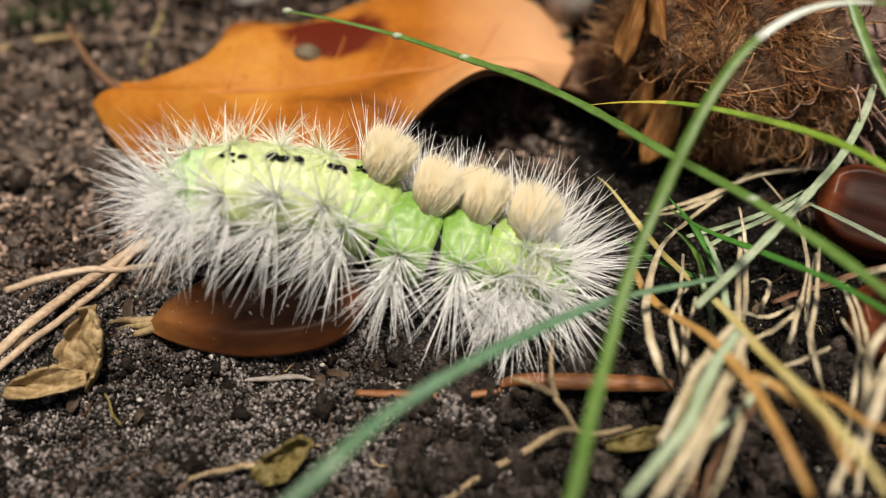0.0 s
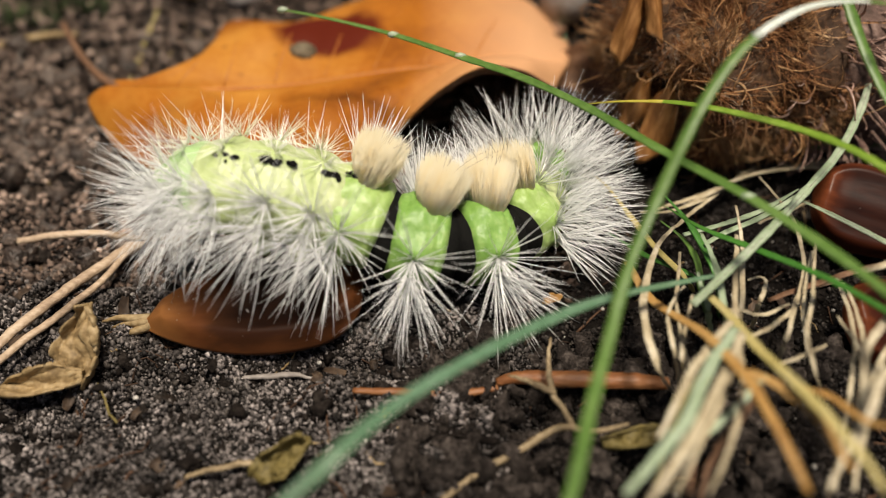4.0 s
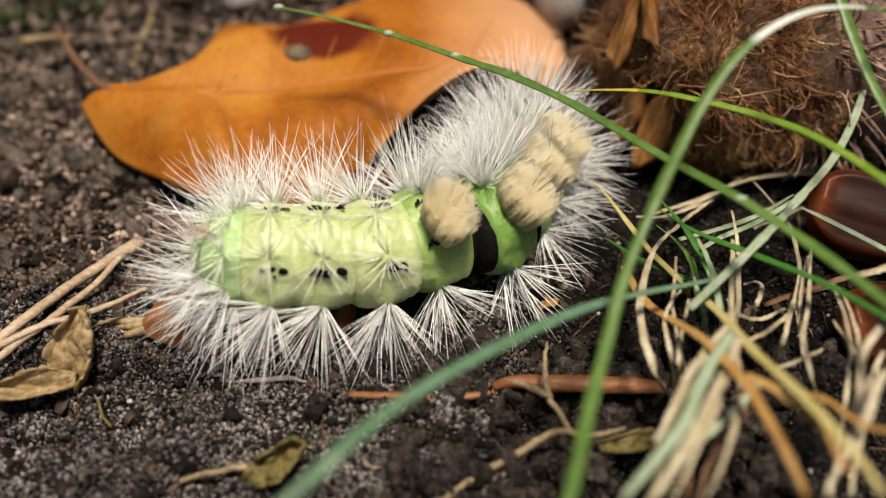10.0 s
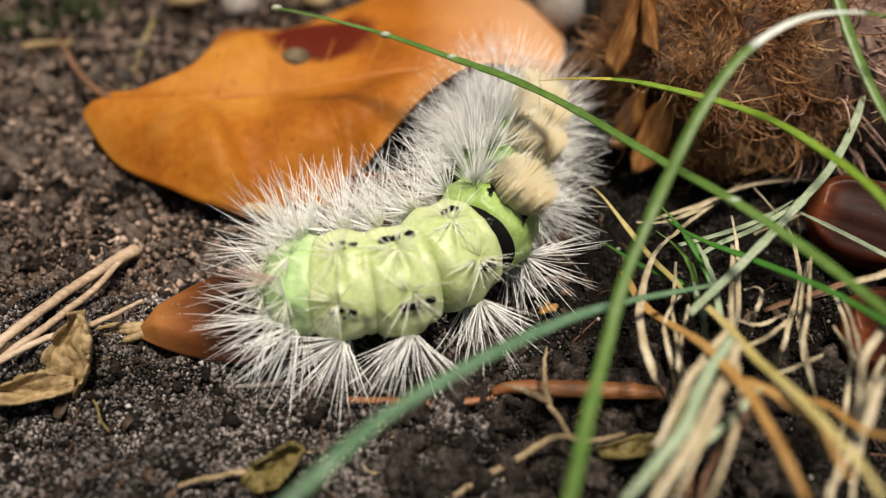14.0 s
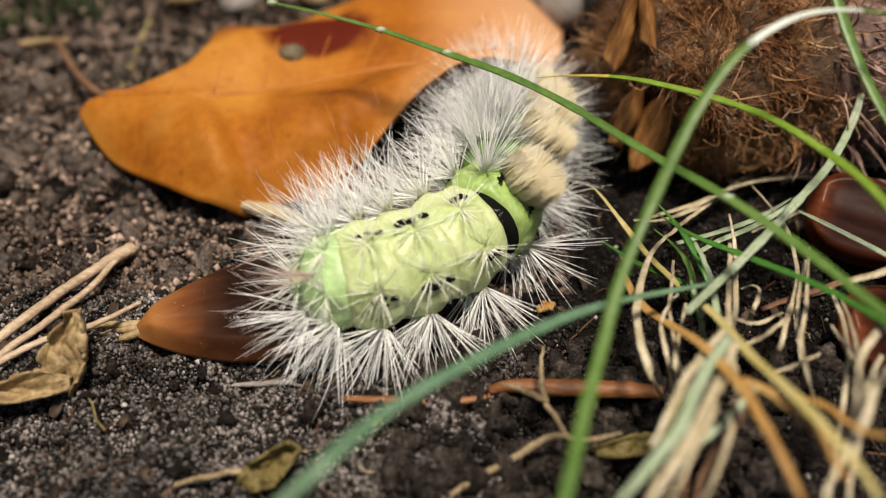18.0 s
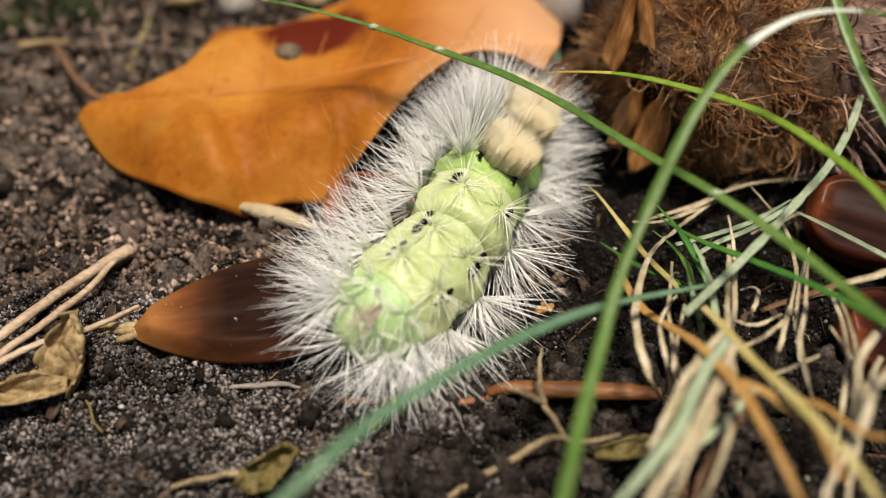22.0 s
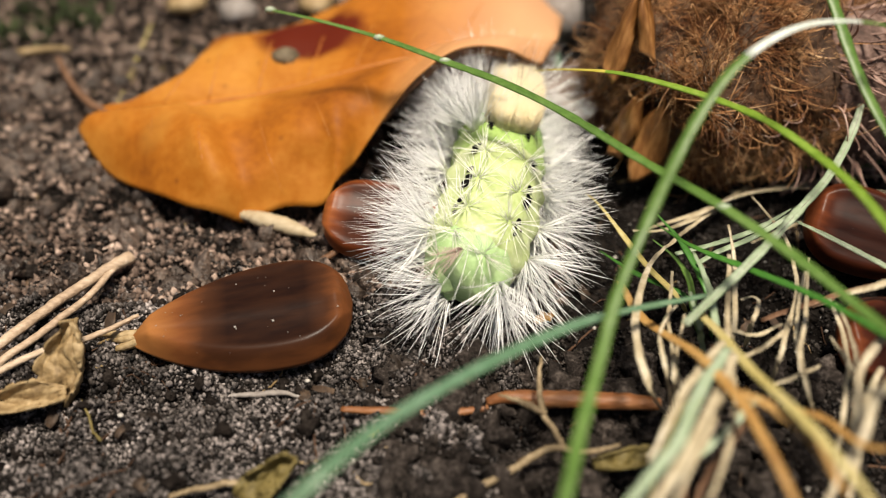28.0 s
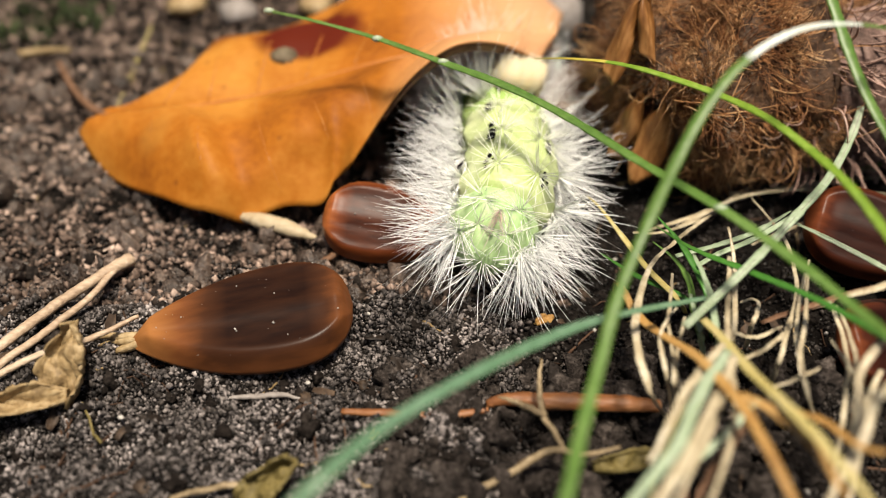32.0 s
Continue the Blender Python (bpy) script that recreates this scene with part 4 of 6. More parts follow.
blade("grass_blade", [(14.23, 34.13, 8.17), (18.01, 37.77, 8.47), (20.86, 40.66, 8.68), (23.51, 43.53, 8.87), (27.35, 48.09, 8.69), (30.96, 53.63, 8.84), (33.43, 58.77, 10.05), (34.89, 62.98, 11.72)],
      0.62, PALEGREEN, "pale silvery-green grass blade", ridge=STONE, tip=0.3, rings=50)
blade("grass_blade", [(23.99, 53.90, 22.56), (24.70, 50.75, 20.57), (25.23, 47.81, 18.81), (25.86, 45.05, 17.26), (26.81, 42.37, 15.78), (28.44, 39.20, 13.77)], 0.8, GREEN, "green grass blade slanting past the tangle", tip=0.6)
blade("grass_blade", [(30.14, 37.65, 7.58), (28.65, 40.03, 7.23), (26.88, 42.02, 7.20), (25.07, 43.53, 7.38), (23.48, 44.91, 7.41)], 0.5, PALEGREEN, "short pale green grass blade", ridge=STONE, tip=0.3)
blade("grass_blade", [(25.03, 28.83, 11.25), (23.97, 30.99, 10.66), (22.13, 35.15, 9.29), (19.24, 39.25, 7.87), (16.90, 42.34, 6.82), (15.00, 45.69, 6.04)], 0.6, DARKGREEN, "dark green grass blade close to the soil", ridge=GREEN, tip=0.15)


def small_blade(points, width, mat):
    names = {DARKGREEN: "small dark green grass blade", GREEN: "small green grass blade", YELLOWSTRAW: "small yellowing grass blade"}
    blade("grass_blade", points, width, mat, names.get(mat, "small pale green grass blade"), tip=0.2)


small_blade([(18.87, 40.28, 0.20), (17.84, 40.11, 4.34), (17.26, 42.72, 5.00), (16.59, 45.02, 5.30), (15.50, 47.29, 5.58)], 0.55, DARKGREEN)
small_blade([(18.07, 40.28, 0.20), (16.53, 38.78, 4.37), (16.66, 41.23, 4.84), (16.12, 43.35, 4.95), (14.80, 44.94, 5.22)], 0.5, GREEN)
small_blade([(17.58, 42.37, 0.30), (16.04, 40.81, 3.63), (14.60, 43.55, 3.68), (13.33, 46.01, 4.16), (11.56, 48.48, 5.40), (10.6, 49.3, 5.9)], 0.5, YELLOWSTRAW)
small_blade([(18.38, 43.21, 0.30), (16.56, 41.29, 3.42), (13.91, 43.64, 3.04), (11.64, 46.62, 2.61)], 0.5, DARKGREEN)
small_blade([(17.39, 42.36, 5.34), (18.73, 42.88, 5.91), (21.23, 43.90, 6.29), (24.56, 46.09, 6.48), (27.02, 48.45, 6.10)], 0.45, PALEGREEN)
small_blade([(42.12, 59.69, 0.50), (38.68, 59.94, 0.50), (33.33, 59.86, 0.50), (27.82, 59.54, 0.50)], 0.55, DARKGREEN)
small_blade([(44.29, 64.84, 0.50), (40.33, 64.22, 0.50), (36.02, 64.85, 0.50), (32.68, 67.45, 0.50)], 0.55, DARKGREEN)
small_blade([(45.49, 68.01, 0.88), (41.14, 67.09, 1.35), (39.11, 67.87, 0.72), (38.01, 69.09, 0.50)], 0.5, GREEN)
small_blade([(42.08, 61.27, 2.37), (38.02, 59.63, 2.05), (34.72, 58.98, 1.34), (32.16, 59.29, 0.50)], 0.5, GREEN)
small_blade([(37.54, 59.36, 12.19), (35.35, 59.71, 12.58), (33.81, 59.65, 12.52), (33.44, 60.20, 11.63)], 0.9, GREEN)
small_blade([(10.38, 99.25, 5.62), (11.15, 92.90, 1.58), (11.40, 85.45, 0.50), (11.79, 78.71, 0.50), (11.80, 74.79, 0.50)], 1.0, BLUEGREEN)

LABELS = {STRAW: "dry cream-coloured straw in the tuft", ORANGESTRAW: "withered orange grass blade in the tuft", YELLOWSTRAW: "yellowing grass blade crossing the tuft",
          PALEGREEN: "pale half-dry grass stem", BROWNSTEM: "thin brown dry stem in the tuft"}


def straw(points, width, mat):
    """One dry or half-dry stem of the tuft."""
    blade("dry_straw", points, width * (0.78 if mat == STRAW else 0.92), mat, LABELS[mat], "straw", flat=0.42, tip=0.5, wobble=0.025, rings=30, crease=0.22)


# upright and leaning straws of the tuft
straw([(19.84, 37.63, 0.30), (18.07, 35.65, 5.38), (18.76, 38.60, 6.40), (19.06, 41.40, 7.26), (19.13, 43.36, 7.94)], 0.45, STRAW)
straw([(14.42, 33.39, 0.20), (11.93, 31.00, 6.21), (11.60, 34.08, 6.63), (12.05, 36.95, 6.82), (13.55, 40.78, 6.58), (15.19, 43.14, 6.20)], 0.62, STRAW)
straw([(14.69, 33.26, 0.20), (13.03, 31.76, 6.30), (13.02, 34.31, 6.88), (13.69, 35.79, 7.03), (14.59, 36.95, 6.82)], 0.35, STRAW)
straw([(15.12, 33.26, 0.20), (13.39, 31.22, 6.45), (14.10, 33.85, 6.38), (15.08, 36.59, 6.42)], 0.4, STRAW)
straw([(18.73, 37.71, 0.20), (16.73, 34.98, 6.13), (16.77, 37.06, 6.94), (16.82, 40.29, 6.78), (16.82, 42.14, 6.59)], 0.5, PALEGREEN)
straw([(17.92, 38.21, 0.20), (15.76, 35.21, 6.38), (15.94, 37.64, 6.09), (16.01, 38.95, 6.05)], 0.45, PALEGREEN)
straw([(20.60, 38.53, 1.00), (19.67, 36.80, 5.16), (20.32, 37.99, 5.73), (20.14, 38.66, 5.72), (19.23, 38.58, 5.64)], 0.4, STRAW)
straw([(16.84, 35.93, 5.69), (18.18, 35.84, 5.59), (19.77, 36.03, 5.05), (21.57, 36.85, 5.21)], 0.4, STRAW)
straw([(17.15, 32.75, 6.64), (19.02, 33.85, 6.37), (20.97, 35.55, 6.01), (22.46, 37.16, 5.55)], 0.38, STRAW)
straw([(20.84, 34.67, 1.00), (20.03, 33.28, 5.74), (21.52, 36.12, 5.90), (22.88, 38.95, 6.04), (23.41, 41.89, 6.30), (23.76, 45.42, 5.74), (23.94, 51.72, 3.75)], 0.4, STRAW)
straw([(23.10, 31.17, 1.00), (20.61, 30.16, 6.76), (21.07, 32.97, 6.88), (22.15, 35.90, 7.15), (24.11, 41.15, 6.98)], 0.35, STRAW)
straw([(19.08, 31.11, 6.32), (20.38, 31.39, 6.63), (22.13, 32.52, 6.39)], 0.3, STRAW)
straw([(26.73, 32.01, 1.00), (23.96, 31.22, 6.44), (24.43, 34.31, 6.87), (24.51, 37.06, 6.94)], 0.4, STRAW)
straw([(24.73, 30.34, 1.00), (22.25, 28.29, 7.67), (23.16, 31.01, 7.70), (23.25, 34.31, 6.87)], 0.42, STRAW)
straw([(25.49, 32.46, 10.79), (22.81, 29.93, 9.49), (21.52, 26.67, 8.87), (20.32, 24.54, 8.00), (19.32, 23.19, 6.52)], 0.6, STRAW)
straw([(24.45, 28.83, 11.25), (22.18, 27.03, 10.75), (20.82, 25.09, 10.10), (19.20, 23.13, 8.68), (18.28, 21.76, 7.91)], 0.6, STRAW)
# lying straws behind
straw([(14.07, 47.63, 3.72), (16.84, 48.50, 3.19), (21.51, 52.52, 1.67), (26.82, 57.70, 0.50), (30.85, 58.25, 0.50)], 0.4, STRAW)
straw([(15.65, 45.09, 3.89), (18.12, 48.30, 2.96), (21.51, 52.43, 1.57), (25.08, 56.54, 0.50)], 0.4, STRAW)
straw([(25.26, 59.14, 0.50), (30.18, 59.21, 0.50), (35.15, 59.45, 0.50), (40.94, 59.20, 0.50)], 0.5, STRAW)
straw([(24.07, 56.31, 0.50), (29.48, 56.92, 0.50), (34.73, 58.25, 0.50), (40.74, 58.72, 0.50)], 0.5, STRAW)
straw([(30.91, 65.04, 0.50), (35.29, 65.77, 0.50), (39.60, 66.13, 0.50), (43.64, 65.76, 0.50)], 0.4, STRAW)
straw([(20.50, 37.68, 4.63), (22.51, 38.14, 5.15), (24.34, 38.53, 5.58), (26.90, 39.07, 6.17), (30.55, 39.56, 6.71)], 0.5, BROWNSTEM)
straw([(24.74, 36.78, 8.12), (26.81, 37.18, 8.55), (29.58, 37.64, 9.06)], 0.62, STRAW)
straw([(15.60, 49.87, 2.00), (19.90, 51.56, 2.00), (24.83, 54.66, 1.50), (30.80, 57.01, 1.00), (37.89, 58.19, 0.80)], 0.5, STRAW)
straw([(18.14, 49.86, 2.40), (22.95, 53.28, 2.20), (27.82, 55.49, 1.60), (33.60, 55.67, 1.20), (38.32, 55.60, 1.00)], 0.42, STRAW)
straw([(23.17, 47.64, 2.50), (28.16, 50.12, 2.60), (32.56, 51.12, 2.20), (36.87, 52.89, 2.00)], 0.4, STRAW)
small_blade([(27.80, 58.34, 1.20), (32.33, 58.96, 1.20), (36.00, 59.54, 1.00), (40.27, 60.29, 0.80)], 0.5, DARKGREEN)
small_blade([(16.20, 43.68, 5.00), (19.33, 44.62, 5.20), (22.51, 46.13, 5.20), (25.73, 48.58, 5.00)], 0.45, PALEGREEN)
# near straws crossing the tuft
straw([(11.58, 40.16, 5.89), (12.42, 37.28, 5.70), (13.50, 33.53, 7.51), (14.25, 29.93, 9.49), (14.69, 26.03, 11.14), (15.20, 22.44, 11.65), (15.86, 19.91, 11.08)], 0.75, ORANGESTRAW)
straw([(15.76, 35.90, 7.15), (16.15, 31.97, 8.77), (16.56, 28.04, 10.39), (17.18, 24.08, 11.97), (18.10, 21.08, 12.37), (18.83, 19.38, 11.99)], 0.72, YELLOWSTRAW)
straw([(15.04, 27.03, 10.76), (16.36, 25.84, 10.93), (17.44, 23.54, 11.38), (18.56, 21.39, 10.49)], 0.6, ORANGESTRAW)
straw([(15.81, 31.21, 9.41), (13.19, 27.53, 10.57), (11.07, 23.72, 11.58), (9.00, 21.19, 11.76), (7.54, 19.64, 11.55)], 0.7, PALEGREEN)
straw([(15.95, 30.67, 9.56), (13.75, 26.64, 10.33), (11.88, 23.66, 10.76), (9.89, 21.12, 10.94), (8.75, 19.83, 10.26)], 0.75, STRAW)
straw([(15.83, 32.08, 8.89), (12.90, 28.48, 9.38), (11.33, 25.88, 9.49), (10.23, 24.16, 9.08)], 0.6, STRAW)
straw([(17.15, 28.80, 8.24), (15.44, 27.28, 8.05), (13.78, 25.89, 8.01), (11.32, 24.15, 7.58)], 0.5, PALEGREEN)
straw([(16.69, 28.08, 7.45), (14.67, 25.98, 7.37), (13.18, 23.96, 7.37), (12.32, 22.10, 6.80)], 0.42, BROWNSTEM)
straw([(20.84, 23.37, 11.18), (20.33, 24.13, 10.53), (19.61, 26.07, 9.69), (18.42, 27.88, 8.71)], 0.5, ORANGESTRAW)
# thin straws bundled in the middle of the tuft and standing beside it
straw([(18.69, 40.94, 7.50), (17.31, 35.77, 7.60), (16.36, 32.22, 7.80), (14.24, 27.01, 8.20), (11.23, 23.04, 8.60), (9.83, 21.37, 8.60)], 0.42, STRAW)
straw([(15.92, 32.01, 8.20), (13.85, 28.56, 8.60), (11.64, 24.72, 9.00), (10.02, 21.28, 9.00)], 0.4, STRAW)
straw([(16.39, 32.09, 8.20), (14.73, 28.02, 8.80), (12.62, 24.25, 9.20), (10.40, 20.90, 9.40)], 0.36, STRAW)
straw([(15.77, 32.19, 7.60), (13.30, 28.80, 7.80), (11.69, 26.17, 7.90), (10.55, 23.67, 7.60), (10.01, 22.46, 7.00)], 0.34, YELLOWSTRAW)
straw([(15.98, 31.95, 8.60), (15.41, 28.08, 9.20), (14.16, 24.63, 9.60), (11.83, 20.66, 9.80)], 0.38, STRAW)
straw([(15.87, 33.22, 7.40), (15.02, 29.18, 7.80), (12.61, 24.59, 8.20), (11.42, 21.60, 8.20)], 0.32, BROWNSTEM)
straw([(15.43, 41.35, 5.60), (14.01, 36.34, 6.00), (13.70, 32.69, 6.00), (14.15, 30.66, 5.40)], 0.3, STRAW)
straw([(23.94, 40.68, 6.20), (21.91, 36.12, 6.20), (21.25, 32.84, 5.80), (21.56, 30.28, 4.80)], 0.34, STRAW)
straw([(24.79, 38.27, 6.00), (24.73, 34.61, 5.80), (23.63, 31.29, 5.60), (21.49, 26.79, 5.40), (19.99, 23.49, 5.20)], 0.4, STRAW)
straw([(25.58, 32.15, 6.60), (23.73, 29.54, 6.80), (21.93, 26.06, 7.00), (20.06, 22.43, 7.00)], 0.5, STRAW)


def stick(name, points, radii, mat, label, category, wobble=0.05, sides=8, rings=40):
    """A rounded stem lying on the soil."""
    c = evenly(catmull(points, 120), rings)
    rng = np.random.RandomState(int(abs(points[0][0] * 91 + points[0][1] * 7)) % 9999)
    c = c + np.cumsum(rng.normal(0, wobble, c.shape), 0) * 0.4
    r = np.interp(np.linspace(0, 1, rings), np.linspace(0, 1, len(radii)), radii) * (1 + 0.025 * rng.normal(0, 1, rings))
    o = c[0].copy()
    v, f = tube(c - o, r, sides, 0.85)
    ob = new(name, mesh_from(name, v, f, mat))
    ob.location = Vector(o) * MM
    return tagged(ob, label, category)


stick("straw_stick", [(-31.37, 35.97, 1.30), (-30.01, 38.40, 1.50), (-28.03, 41.63, 1.60), (-26.13, 44.39, 1.50), (-23.58, 47.58, 1.30)], (0.38, 0.4, 0.4, 0.42, 0.56), STICK, "pale dry split stalk lying on the soil", "straw")
stick("straw_stick", [(-30.99, 34.87, 1.10), (-29.63, 37.16, 1.20), (-27.36, 40.48, 1.20), (-25.71, 42.86, 1.30), (-24.43, 46.21, 1.30)], (0.28, 0.3, 0.3, 0.28, 0.24), STICK, "pale thin dry stalk lying on the soil", "straw")
LOOSE_STRAW = stick("straw_stick", [(-30.54, 34.24, 1.60), (-28.88, 35.75, 1.80), (-26.71, 37.12, 2.00), (-23.69, 38.43, 2.20), (-20.95, 40.16, 2.40)], (0.24, 0.27, 0.25, 0.22, 0.14), STICK, "pale dry stalk reaching to the nut", "straw")
stick("straw_chip", [(-16.25, 52.64, 1.20), (-14.04, 51.58, 1.50), (-11.69, 50.68, 1.50), (-9.81, 50.22, 1.20)], (0.4, 0.75, 0.7, 0.2), PALESTRAW, "cream-coloured chip of dry straw under the leaf", "straw")
stick("thin_twig", [(-10.37, 46.50, 0.90), (-8.72, 47.29, 1.20), (-6.87, 48.48, 1.40)], (0.25, 0.28, 0.25), BROWNSTEM, "thin pale brown stem beside the nut", "twig")
stick("reddish_twig", [(2.85, 33.96, 1.00), (4.21, 34.01, 1.40), (7.07, 33.75, 1.50), (10.66, 33.75, 1.50), (13.99, 33.63, 1.30)], (0.3, 0.58, 0.62, 0.6, 0.45), TWIG, "smooth reddish-brown twig lying on the soil", "twig")
stick("reddish_twig", [(-6.42, 33.50, 0.90), (-3.73, 33.25, 1.00), (-0.85, 32.98, 1.00), (2.83, 33.51, 1.00)], (0.22, 0.3, 0.34, 0.2), TWIG, "split reddish twig half sunk in the soil", "twig")
stick("dry_stalk", [(-0.76, 25.55, 0.80), (1.53, 27.25, 1.00), (3.88, 28.31, 1.40), (6.42, 29.38, 2.20), (8.48, 28.79, 2.60), (10.43, 28.98, 3.00)], (0.2, 0.22, 0.23, 0.24, 0.2, 0.1), DULLSTEM, "thin crooked tan stem lying on the soil", "stem")
stick("dry_stalk", [(7.24, 29.40, 2.40), (6.79, 30.50, 3.00), (6.16, 31.31, 3.40), (6.04, 33.20, 4.00), (6.28, 34.95, 4.60)], (0.2, 0.18, 0.22, 0.14, 0.07), DULLSTEM, "thin withered upright stem with a frayed joint", "stem")
stick("dry_stalk", [(6.16, 31.31, 3.40), (5.33, 31.71, 3.60), (4.20, 32.44, 3.20), (3.39, 33.17, 2.60)], (0.2, 0.24, 0.14, 0.07), DULLSTEM, "short withered side stem", "stem")
stick("dry_stalk", [(-16.18, 27.50, 0.30), (-14.24, 28.02, 0.50), (-12.27, 28.34, 0.60), (-10.21, 28.02, 0.50)], (0.16, 0.2, 0.22, 0.15), DULLSTEM, "thin tan stem on the soil", "stem")
stick("dry_stalk", [(-14.66, 35.09, 0.20), (-13.16, 35.16, 0.30), (-10.96, 35.34, 0.30), (-9.45, 35.14, 0.20)], (0.1, 0.2, 0.22, 0.08), STONE, "grey weathered sliver of wood", "stem")
stick("green_shoot", [(-21.43, 31.56, 0.20), (-22.25, 32.70, 0.40), (-23.11, 34.32, 0.80)], (0.09, 0.09, 0.05), OLIVE, "small olive-green shoot at the torn leaf", "shoot")
stick("dry_stalk", [(-31.16, 68.71, 0.50), (-31.38, 73.79, 0.50), (-31.73, 79.37, 0.50), (-31.94, 85.53, 0.50)], (0.1, 0.16, 0.16, 0.1), YELLOWSTRAW, "pale stalk standing behind the leaf", "stem")
stick("dry_stalk", [(-47.38, 78.07, 0.60), (-42.69, 79.80, 0.80), (-39.11, 80.39, 0.60)], (0.4, 0.45, 0.3), SCRAP, "brown dry stem lying far back", "stem")


def scrap(name, centre, size, turn, label, mat=SCRAP, seed=1, curl=1.0, cat="leaf"):
    """A torn, crumpled piece of dead leaf."""
    n, m = 30, 22
    rng = np.random.RandomState(seed)
    g = []
    for i in range(n):
        s = i / (n - 1)
        for j in range(m):
            t = j / (m - 1) * 2 - 1
            w = size[1] / 2 * (math.sin(math.pi * (0.08 + 0.86 * s)) ** 0.7) * (1 + 0.16 * math.sin(7 * s + seed) * (1 if t > 0 else -0.5))
            a = curl * 1.5 * t
            g.append((size[0] * (s - 0.5), w * math.sin(a) / max(0.5, curl * 1.5), w * 0.55 * (1 - math.cos(a)) + 0.5 * size[1] / 6 * math.sin(5 * s + 3 * t + seed) + 0.32 * size[1] * abs(noise.noise(Vector((s * 3.5, t * 2.2, seed)))) + 0.07 * size[1] * abs(noise.noise(Vector((s * 9, t * 5, seed))))))
    f = [(i * m + j, i * m + j + 1, (i + 1) * m + j + 1, (i + 1) * m + j) for i in range(n - 1) for j in range(m - 1)]
    me = mesh_from(name, g, f, mat)
    ob = new(name, me)
    so = ob.modifiers.new("thick", "SOLIDIFY")
    so.thickness = 0.16 * MM
    ob.matrix_world = Matrix.Translation(Vector(centre) * MM) @ Euler([radians(a) for a in turn]).to_matrix().to_4x4()
    return tagged(ob, label, cat)


scrap("leaf_scrap", (-26.91, 34.40, 0.70), (5.4, 2.8), (28, -5, 8), "torn curled brown scrap of dead leaf", seed=3)
scrap("leaf_scrap", (-24.31, 36.63, 2.00), (5.6, 4.4), (0, -52, 74), "crumpled tan scrap of dead leaf standing on edge", seed=5)
scrap("leaf_scrap", (-10.22, 28.45, 0.90), (4.4, 3.0), (30, -35, 20), "olive-brown scrap of dead leaf", mat=OLIVE, seed=7)
scrap("leaf_scrap", (11.09, 29.41, 1.20), (4.5, 2.0), (20, 5, 10), "dull brown scrap of dead leaf beside the stem", mat=OLIVE, seed=9)
scrap("leaf_scrap", (7.18, 41.65, 0.60), (1.4, 0.9), (20, 0, 30), "tiny orange fragment of leaf", mat=ORANGESTRAW, seed=4)
scrap("leaf_scrap", (-4.41, 32.12, 0.40), (1.0, 0.7), (20, 0, 70), "tiny yellow fragment of leaf", mat=YELLOWSTRAW, seed=14)
scrap("dark_leaf", (4.90, 77.92, 0.50), (13, 10), (-20, 10, 0), "dark brown dead leaf under the orange leaf", mat=BROWNSTEM, seed=12, curl=0.6)
scrap("dark_leaf", (12.10, 68.84, 1.00), (14, 8), (5, 5, -30), "dark brown dead leaf between leaf and husk", mat=BROWNSTEM, seed=15, curl=0.7)


def stone(centre, size, seed, label, mat=STONE):
    rng = np.random.RandomState(seed)
    v = np.array([np.array(d) * (1 + 0.25 * noise.noise(Vector(d) * 1.7 + Vector((seed, 0, 0)))) for d in ICO2_V]) * size
    ob = new("stone", mesh_from("stone", v, ICO2_F, mat))
    ob.location = Vector(centre) * MM
    tagged(ob, label, "stone", "stones at the back")


stone((-22.67, 87.25, 1.50), (2.2, 2.0, 1.6), 1, "pale rounded stone far back")
stone((-28.80, 89.58, 1.50), (2.2, 2.5, 1.2), 2, "tan stone far back", SCRAP)
stone((12.15, 84.14, 2.50), (3.0, 3.0, 3.0), 3, "pale lilac-grey stone behind the leaf")
stone((-8.07, 93.11, 1.50), (3.0, 3.0, 1.6), 4, "pale rounded stone far back")
stone((-14.36, 90.58, 1.00), (2.0, 2.5, 1.2), 5, "tan stone far back", SCRAP)
stone((-9.04, 36.37, 0.20), (0.2, 0.16, 0.14), 6, "tiny white pebble in the soil", QUARTZ)
stone((-20.74, 33.48, 0.30), (0.2, 0.17, 0.14), 7, "tiny white pebble in the soil", QUARTZ)


def build_moss():
    """Small upright leaves of a moss patch far back."""
    rng = np.random.RandomState(41)
    out = []
    for cx, cy, rad, cnt in ((*(-46.54, 89.87, 0.00)[:2], 5, 70), (*(-40.11, 87.82, 0.00)[:2], 3, 40), (*(-46.89, 83.95, 0.00)[:2], 3, 25)):
        for _ in range(cnt):
            x, y = cx + rng.normal(0, rad / 2), cy + rng.normal(0, rad / 1.6)
            z = float(ground_height(x, y))
            h = rng.uniform(0.8, 2.4)
            lean = rng.normal(0, 0.5, 2)
            line = np.array([(x, y, z), (x + lean[0] * h * 0.4, y + lean[1] * h * 0.4, z + h * 0.6), (x + lean[0] * h, y + lean[1] * h, z + h)])
            out.append(tube(line, (0.25, 0.28, 0.06), 4, 0.4))
    v, f = joined(out)
    tagged(new("moss_patch", mesh_from("moss_patch", v, f, MOSS)), "blurred green moss on the soil far back", "moss", kind="stuff")


build_moss()


BARK = material("bark_chip", [(0.02, 0.01, 0.006), (0.06, 0.03, 0.017), (0.13, 0.07, 0.04)], 2.0, 0.8, 0.1, 0.3, 0.3, island=0.4)


